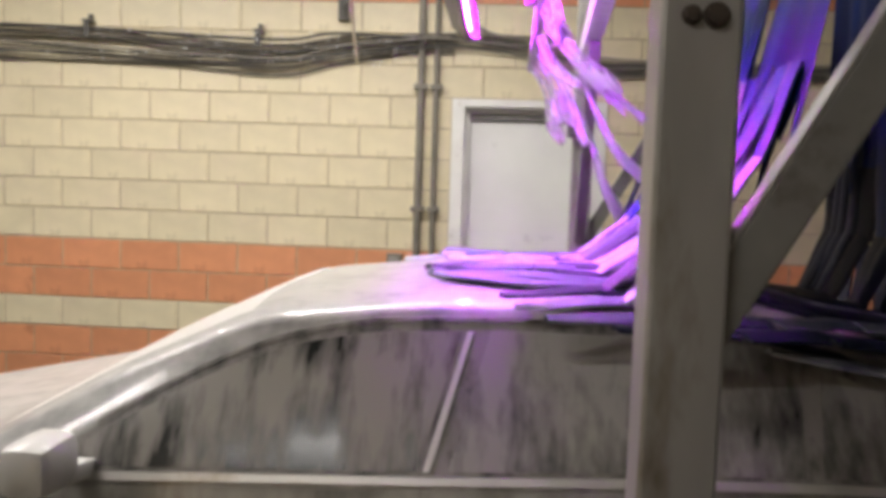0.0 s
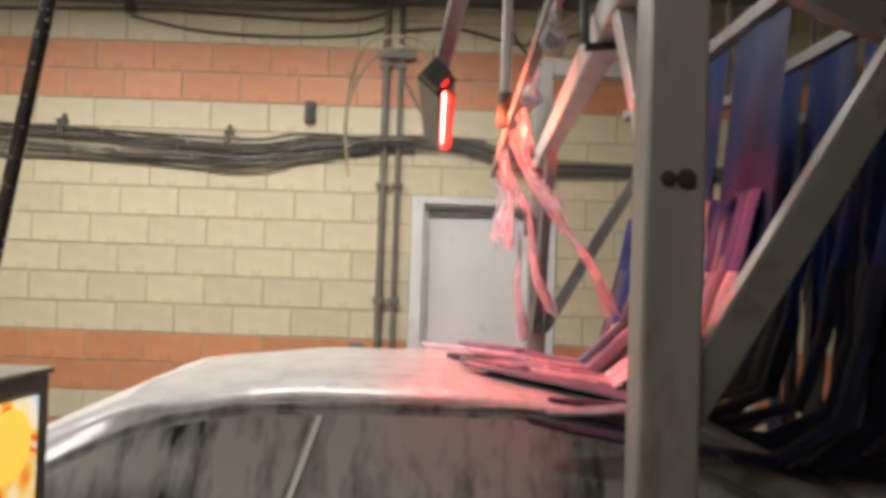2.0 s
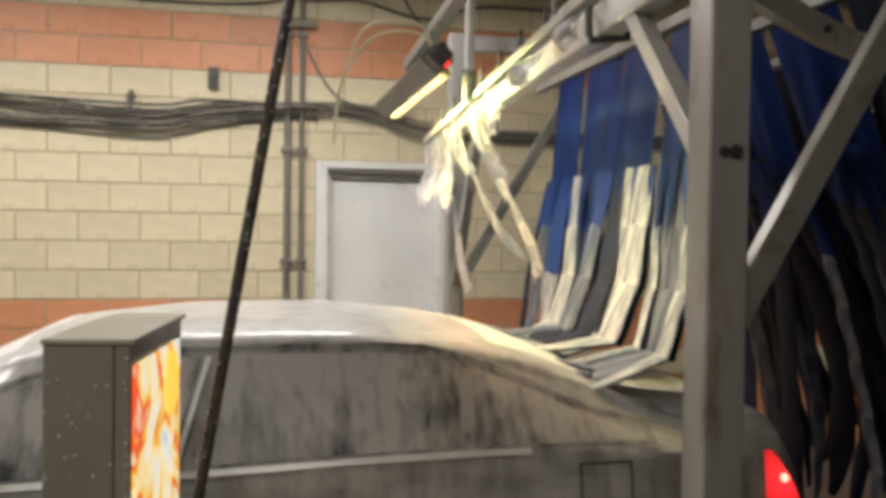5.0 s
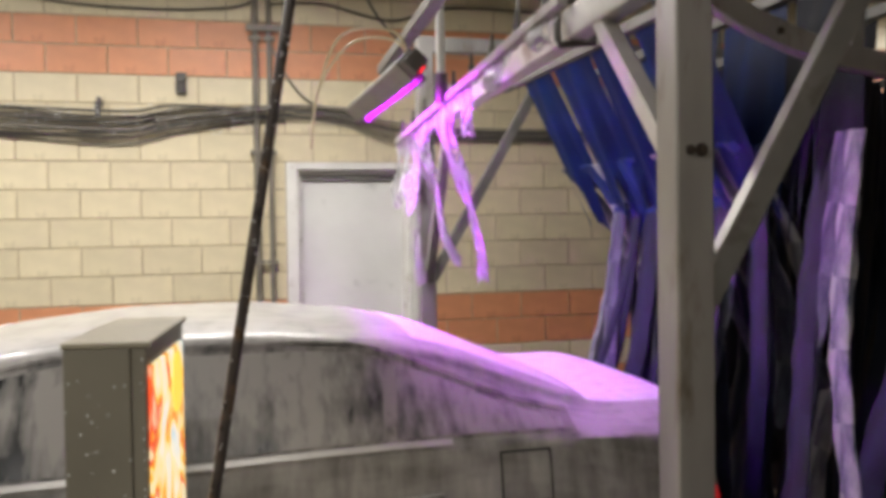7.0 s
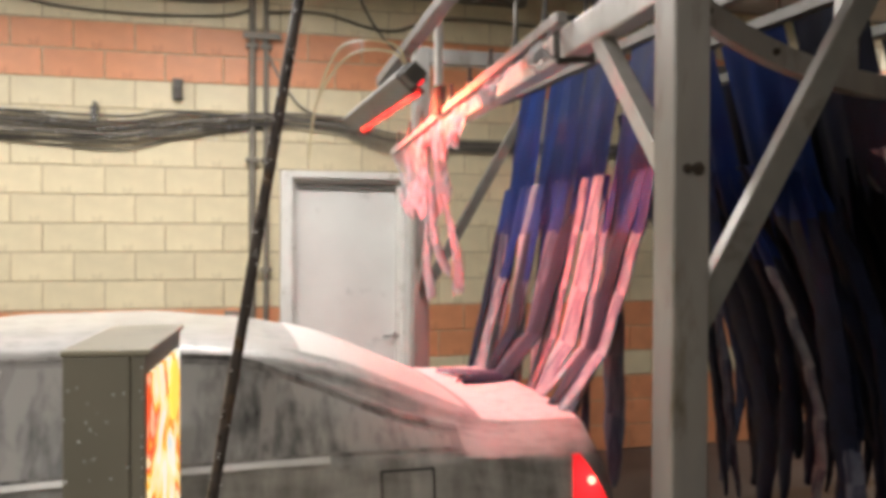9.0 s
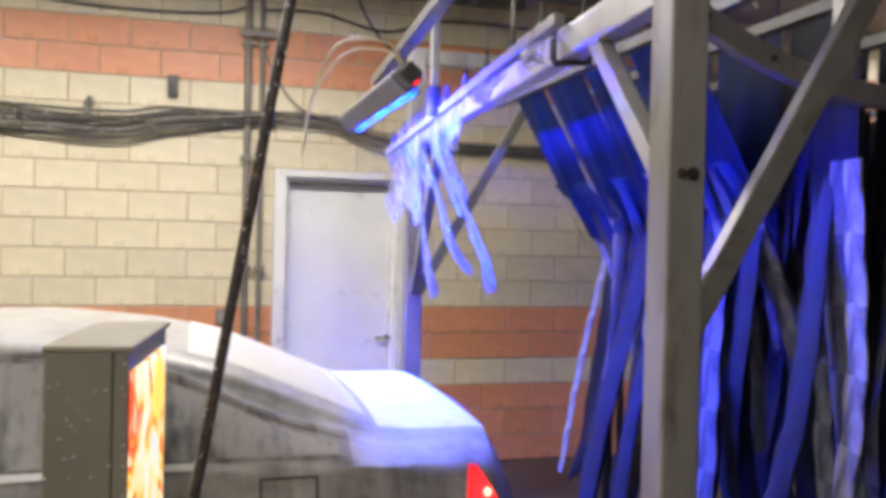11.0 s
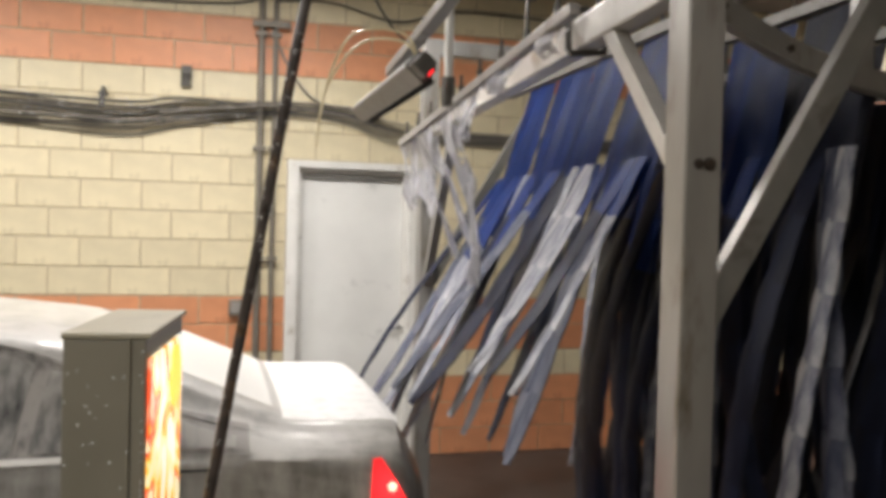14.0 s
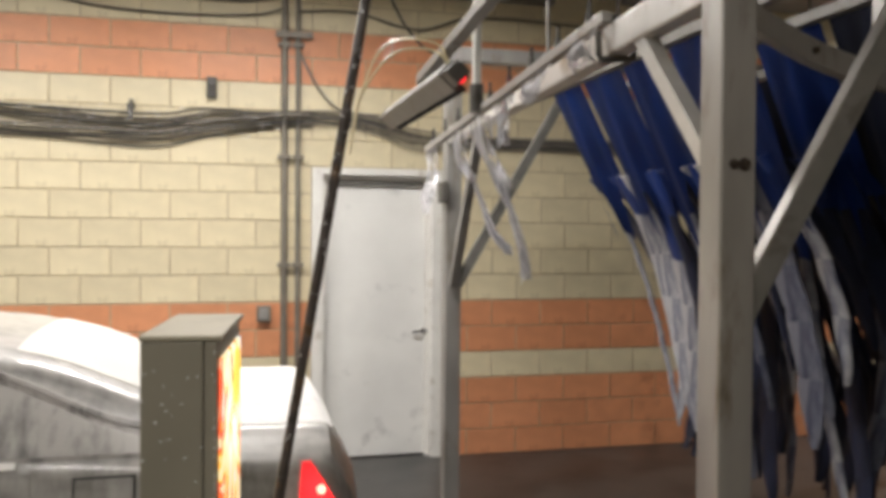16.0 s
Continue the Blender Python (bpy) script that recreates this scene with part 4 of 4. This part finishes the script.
ROW_Z = [2.5, 2.54, 2.5, 2.36, 2.4, 2.4]
SHEET, MID, LOW = 0.82, 1.1, 0.38
HANG = SHEET * 0.62
LINKS, LINK = 6, 0.235
ROWS = [(1.12, -4.23), (1.54, -4.2), (1.94, -4.2), (2.36, -4.2), (2.8, -4.2), (3.26, -4.2)]
CLOTHS, CHAINS = [], []
WIDTHS = (0.055, 0.09, 0.14, 0.07, 0.11, 0.165)
FELTS = (M_GREY, M_NAVY, M_BLUE, M_SOAPY)
MIDS = {m.name: [strip_mesh(MID + 0.02, w, 11 * k + i, m, "strip") for i, w in enumerate(WIDTHS)] for k, m in enumerate(FELTS)}
LOWS = {m.name: [strip_mesh(LOW, w, 100 + 11 * k + i, m, "strip_end", 1, 0.7) for i, w in enumerate(WIDTHS)] for k, m in enumerate(FELTS)}
LINK_MESH = {m.name: [link_mesh(LINK + 0.012, w, 200 + 11 * k + i, m, "strip") for i, w in enumerate(WIDTHS)] for k, m in enumerate(FELTS)}
TIP_MESH = {m.name: [link_mesh(LINK + 0.04, w, 300 + 11 * k + i, m, "strip_end", True) for i, w in enumerate(WIDTHS)] for k, m in enumerate(FELTS)}
rc = random.Random(21)
for r, (rx, ry) in enumerate(ROWS):
    bm = B()
    bar(bm, (rx, -4.2, ROW_Z[r] + 0.03), (rx, -1.75, ROW_Z[r] + 0.03), 0.045, 0.045, (1, 0, 0))
    for y in (-4.0, -2.0):
        rod(bm, (rx, y, ROW_Z[r] + 0.05), (rx, y, CEIL), 0.012, 8)
    tagged(part("curtain_rail", bm, M_DULL), "steel rail that carries a row of wash cloths", "rail", "curtain rails")
    for c in range(1 if r == 0 else 0, (5, 4, 6, 6, 6, 6)[r]):
        y = ry + 0.44 * c + 0.2
        mat = M_BLUE if r == 0 or (r == 1 and c > 0) else M_NAVY
        cloth = new("wash_cloth", sheet_mesh(0.37 + 0.05 * (c % 2), SHEET, 7 * r + c, mat))
        tagged(cloth, "hanging blue wash cloth cut into long soapy grey and black strips" if mat is M_BLUE else "hanging black wash cloth cut into long wet strips", "cloth", "wash curtain cloths")
        strips = []
        count = 6 if r < 2 else 5
        light = rc.randrange(count)
        for s in range(count):
            dy = (s - (count - 1) / 2) * 0.43 / count + rc.uniform(-0.012, 0.012)
            if r < 3 and -3.98 < y + dy < -3.7:
                continue
            roll, i = rc.random(), rc.randrange(6)
            if r == 0:
                sm = M_GREY if s == light or roll > 0.62 else (M_NAVY if roll < 0.3 else M_SOAPY)
            elif r == 1:
                sm = M_GREY if c < 3 and s == light else (M_NAVY if roll < 0.8 else M_SOAPY)
            else:
                sm = M_GREY if roll < 0.04 else M_NAVY
            odd, ph = rc.uniform(-1, 1), rc.uniform(0, 6.28)
            if r < 3:
                chain = []
                links = (LINKS if y + dy > -2.5 else rc.choice((4, 4, 5, 5))) if r == 0 else LINKS + 1
                blue = rc.choice((0, 1, 1, 2)) if mat is M_BLUE else 0
                for k in range(links):
                    lm = M_BLUE if k < blue else sm
                    link = new("strip" if k < links - 1 else "strip_end", (LINK_MESH if k < links - 1 else TIP_MESH)[lm.name][i])
                    link.parent = cloth
                    chain.append(link)
                CHAINS.append((r, cloth, (rx, y, ROW_Z[r]), chain, dy, odd, ph))
            else:
                mid = new("strip", MIDS[sm.name][i])
                mid.parent = cloth
                low = new("strip_end", LOWS[sm.name][i])
                low.parent = mid
                strips.append((mid, low, dy, odd, ph))
        CLOTHS.append((r, c, cloth, (rx, y, ROW_Z[r]), strips))


# ---- blocks of the wall, piece by piece ----
def block_mesh(width, mat):
    bm = B()
    g, d = 0.0035, 0.014
    w, h, b = width / 2 - g, H / 2 - g, 0.005
    vs = [bm.verts.new(p) for p in ((-w, d, -h), (w, d, -h), (w, d, h), (-w, d, h), (-w + b * 0.3, b, -h + b * 0.3), (w - b * 0.3, b, -h + b * 0.3), (w - b * 0.3, b, h - b * 0.3), (-w + b * 0.3, b, h - b * 0.3),
                                    (-w + b, 0, -h + b), (w - b, 0, -h + b), (w - b, 0, h - b), (-w + b, 0, h - b))]
    for o in (0, 4):
        for k in range(4):
            bm.faces.new((vs[o + k], vs[o + (k + 1) % 4], vs[o + 4 + (k + 1) % 4], vs[o + 4 + k]))
    bm.faces.new(vs[8:12])
    return mesh_of("block", bm, mat)


BLOCKS = {(w, m.name): block_mesh(w * H, m) for w in (1, 2) for m in (M_CREAM, M_ORANGE)}
ORANGE_COURSES = {0, 1, 2, 4, 5, 14, 15}
rest = {M_CREAM.name: [[], []], M_ORANGE.name: [[], []]}
rb = random.Random(2)
for row in range(18):
    mat = M_ORANGE if row in ORANGE_COURSES else M_CREAM
    even = row % 2 == 0
    x = -7.4 // H
    cells = []
    k = -36
    while k < 41:
        start = k if (k % 2 == 0) == even else k - 1
        stop = start + 2
        k = stop
        cells.append((start, stop))
    for a, b in cells:
        if row < 11:
            if a < 0 < b:
                b = 0
            if a < 5 < b:
                a = 5
            if a >= 0 and b <= 5:
                continue
        w = b - a
        if w <= 0:
            continue
        place = Vector(((a + b) / 2 * H, rb.uniform(-0.0012, 0.0012), (row + 0.5) * H))
        if -15 <= a < 11 and not (row > 16):
            ob = new("block", BLOCKS[(w, mat.name)])
            ob.parent = wall
            ob.location = place
        else:
            vs, fs = rest[mat.name]
            src = BLOCKS[(w, mat.name)]
            o = len(vs)
            vs += [tuple(v.co + place) for v in src.vertices]
            fs += [tuple(o + i for i in p.vertices) for p in src.polygons]
for m in (M_CREAM, M_ORANGE):
    me = bpy.data.meshes.new("far_blocks")
    me.from_pydata(rest[m.name][0], [], rest[m.name][1])
    me.materials.append(m)
    ob = new("far_blocks", me)
    ob.parent = wall
    ob["kind"] = "stuff"


# ---- what moves ----
CAR = [(0, 0.184), (0.5, 0.082), (1, -0.012), (1.5, -0.105), (2, -0.205), (2.5, -0.298), (3, -0.385), (3.5, -0.468), (4, -0.535), (4.5, -0.595), (5, -0.655), (8, -1.012), (8.5, -1.115), (9, -1.228), (11.5, -1.62), (12, -1.685), (12.5, -1.74), (13, -1.792), (13.5, -1.845), (14, -1.91), (14.5, -1.985), (15, -2.083), (15.5, -2.185), (16, -2.282)]
SWING_FAR = [(0, 0), (1.5, -6), (2.2, 12), (2.8, 18), (3.5, -10), (4.3, -25), (5.1, -25), (6.2, 8), (7.3, 4), (8.1, -22), (8.6, -28), (9.1, -15), (10.2, 6), (11.3, 0), (11.6, -5), (11.9, -18), (12.2, -30), (12.6, -42), (13, -26), (13.5, -5), (14, 15), (14.8, 22), (15.4, -8), (15.7, -20), (16, -27)]
SWING = [(0, 15), (0.8, 20), (1.5, 18), (2.2, 2), (2.8, -22), (3.5, -28), (4.0, -12), (4.5, 0), (5.1, 8), (5.6, 4), (6.2, -14), (6.8, -30), (7.4, -34), (7.8, -20), (8.1, -6), (8.6, 8), (9.1, 12), (9.8, 4), (10.4, -18), (11.2, -40), (11.7, -30), (12.1, -8), (12.5, 14), (12.9, 33), (13.4, 30), (13.8, 24), (14.2, 22), (14.7, 15), (15.1, -2), (15.5, -18), (16, -32)]
CURL = [(0, 2), (1.5, 4), (2.5, 6), (3.5, -4), (5.1, 6), (7.3, -4), (8.3, 1), (9.1, 2), (11.3, 2), (11.8, 0), (12.1, -4), (12.5, 14), (13, 14), (13.8, 8), (15, 4), (15.4, 0), (15.7, -6), (16, -8)]
COLOUR = [(0, 0), (0.45, 0), (0.62, 8), (0.75, 8), (0.88, 1), (1.55, 1), (1.75, 6), (2.45, 6), (2.65, 8), (2.85, 4), (3.65, 4), (3.85, 2), (4.7, 2), (4.95, 5), (5.3, 5), (5.8, 6), (6.5, 6), (7.1, 0), (7.75, 0), (8.0, 1), (8.65, 1), (8.9, 6), (9.4, 6), (10.0, 4), (10.6, 4), (11.1, 2), (11.72, 2), (11.94, 5), (12.7, 5), (13.1, 3), (13.6, 3), (13.85, 8), (16, 8)]


def car_x(t):
    return float(np.interp(t, [q[0] for q in CAR], [q[1] for q in CAR]))


def swing_at(t, r):
    near = float(np.interp(t, [q[0] for q in SWING], [q[1] for q in SWING]))
    far = float(np.interp(t, [q[0] for q in SWING_FAR], [q[1] for q in SWING_FAR]))
    k = min(1.0, r)
    return near + (far - near) * k


def top_of_car(x, t, y=-3.1):
    """Height of the car's upper surface under (x, y) at time t; it falls away towards the sides."""
    u = x - car_x(t)
    if not -2.3 < u < 2.12:
        return 0.0
    rail, top = smooth_at("rail", u), smooth_at("top", u)
    q = min(0.97, abs(y + 3.1) / max(0.2, half_width(u, rail))) ** (1 / 0.75)
    return rail + (top - rail) * math.sqrt(1 - q * q) + 0.028


def motions():
    walk(car, [(t, pose(x, -3.1, 0.028)) for t, x in CAR])
    # drum: half-way rows keep each step under a quarter turn
    rows, angle, last = [], None, None
    for t, k in COLOUR:
        want = 36.0 * k + 42.0
        if angle is None:
            angle = want
        else:
            step = (want - angle + 180) % 360 - 180
            if abs(step) > 80:
                for q in (1 / 3, 2 / 3):
                    rows.append((last + (t - last) * q, pose(0, 0, 0, 0, angle + step * q, 0)))
            angle += step
        rows.append((t, pose(0, 0, 0, 0, angle, 0)))
        last = t
    walk(drum, rows)
    times = [0, 0.8, 1.5, 2.2, 2.8, 3.5, 4.2, 5.1, 6.2, 7.3, 8.1, 8.6, 9.1, 10.2, 11.3, 11.8, 12.1, 12.5, 13, 13.6, 14.2, 14.8, 15.3, 15.7, 16]
    # near rows: every link follows the one above it a little later, and lies down where the car is in its way
    steps = [0.2 * k for k in range(81)]
    for r, cloth, place, chain, dy, odd, ph in CHAINS:
        rows = [[] for _ in chain]
        on_car = -3.9 < place[1] + dy < -2.45
        for t in steps:
            head = 0.8 * swing_at(max(0, t - 0.04 * r), r)
            x, y, z = place[0] - HANG * math.sin(radians(head)), place[1] + dy, place[2] - HANG * math.cos(radians(head))
            for k in range(len(chain)):
                late = max(0.0, t - 0.04 * r - (0.075 + 0.04 * odd) * (k + 1) - 0.12 * math.sin(ph))
                s = swing_at(late, r)
                a = (1.15 + 0.4 * math.sin(2 * ph)) * s * (1 if s > 0 else 1.3 - 0.2 * k) + (2 + 1.5 * k) * odd + 3 * math.sin(2.1 * t + ph - 0.5 * k)
                side = 9 * math.sin(3 * ph + 0.7 * k + 0.5 * t) * (0.4 + 0.2 * k)
                short = LINK * math.cos(radians(side))
                if on_car:
                    behind = x - car_x(t) > 1.96 and z < 1.2
                    near = z - short * math.cos(radians(a)) - top_of_car(x - short * math.sin(radians(a)), t, y)
                    if not behind:
                        a += 26 * max(0.0, min(1.0, (0.32 - near) / 0.3))
                    for _ in range(30):
                        if z - short * math.cos(radians(a)) > top_of_car(x - short * math.sin(radians(a)), t, y) + 0.012 or abs(a) > 100:
                            break
                        a += -4 if behind else 4
                side += 26 * math.sin(5 * ph + 0.4 * k) * max(0.0, min(1.0, (a - 50) / 40))
                inner = Matrix.Translation(place) @ pose(0, 0, 0, 0, head, 0)
                rows[k].append((t, inner.inverted() @ Matrix.Translation((x, y, z)) @ pose(0, 0, 0, side, a, 0)))
                x, y, z = x - short * math.sin(radians(a)), y + LINK * math.sin(radians(side)), z - short * math.cos(radians(a))
        for link, keys in zip(chain, rows):
            walk(link, keys)
    for r, c, cloth, place, strips in CLOTHS:
        if r < 3:
            walk(cloth, [(t, Matrix.Translation(place) @ pose(0, 0, 0, 0, 0.8 * swing_at(max(0, t - 0.04 * r), r), 0)) for t in steps])
            continue
        lag = 0.04 * r + 0.04 * (c % 3)
        head = [(t, swing_at(max(0, t - lag), r)) for t in times]
        walk(cloth, [(t, Matrix.Translation(place) @ pose(0, 0, 0, 0, a * 0.8, 0)) for t, a in head])
        for mid, low, dy, odd, ph in strips:
            inside = -3.98 < place[1] + dy < -2.2
            mids, lows = [], []
            for t, a in head:
                b = a * 0.3 + float(np.interp(t, [q[0] for q in CURL], [q[1] for q in CURL])) * (1 if r < 2 else 0.3) + 4 * odd + 3 * math.sin(2.1 * t + ph)
                total = a * 0.8 + b
                top_z = place[2] - HANG * math.cos(radians(a * 0.8))
                top_x = place[0] - HANG * math.sin(radians(a * 0.8))
                e = a * 0.35 + 7 * odd * math.sin(1.7 * t + ph)
                if inside:
                    # the strip slides off to one side until its knee clears the car, its end lies on the car
                    knee = top_x - MID * math.sin(radians(total))
                    falls = top_of_car(knee - 0.3, t) - top_of_car(knee + 0.3, t)
                    way = 1 if total > (14 if falls > 0.12 else -6) else -1
                    for _ in range(3):
                        z = top_of_car(top_x - MID * math.sin(radians(total)), t) + 0.03
                        least = math.degrees(math.acos(max(0.0, min(1.0, (top_z - z) / MID))))
                        if way * total < least:
                            total = way * max(way * total, min(least, 29))
                    b = total - a * 0.8
                    knee_z = top_z - MID * math.cos(radians(total))
                    knee_x = top_x - MID * math.sin(radians(total))
                    need = knee_z - top_of_car(knee_x - way * 0.3, t) - 0.015
                    if need < LOW:
                        lie = math.degrees(math.acos(max(-0.25, min(1.0, need / LOW))))
                        e = way * max(min(lie, 84 + 8 * odd), way * (total + e)) - total
                mids.append((t, Matrix.Translation((0, dy, -HANG)) @ pose(0, 0, 0, 0, b, 0)))
                lows.append((t, Matrix.Translation((0, 0, -MID + 0.01)) @ pose(0, 0, 0, 0, max(-110, min(110, e)), 0)))
            walk(mid, mids)
            walk(low, lows)
    for k, (ob, sub, p, ln) in enumerate(FILMS):
        rows = []
        for t in times:
            early = max(0.0, 1 - t / 4.0)
            a = -10 - 22 * early - 10 * math.sin(2.3 * t + 0.8 * k)
            rows.append((t, Matrix.Translation(p + Vector((0, 0, -0.012))) @ pose(0, 0, 0, 8 * math.sin(1.9 * t + k), a, 0)))
        if k == 1:
            # this sheet lets go of the bar and drops to the floor
            off = 14.3
            rows = [q for q in rows if q[0] < off]
            last = rows[-1][1].to_euler().y
            rows.append((off, Matrix.Translation(p + Vector((0, 0, -0.012))) @ pose(0, 0, 0, 0, math.degrees(last), 0)))
            for d in (0.1, 0.2, 0.3, 0.4, 0.5, 0.6):
                rows.append((off + d, Matrix.Translation(p + Vector((0, 0, -0.012 - min(4.9 * d * d, p.z - 0.06)))) @ pose(0, 0, 0, 0, math.degrees(last) + 120 * d, 0)))
            rest = Matrix.Translation((p.x, p.y, 0.05)) @ pose(0, 0, 0, 0, 88, 0)
            rows += [(off + 0.75, rest), (16, rest)]
        walk(ob, rows)
        if sub:
            walk(sub, [(t, Matrix.Translation((0.02, 0, -ln * 0.75)) @ pose(0, 0, 0, 6 * math.sin(2.7 * t + k), 14 * math.sin(2.9 * t + 1.3 * k), 0)) for t in times])


motions()
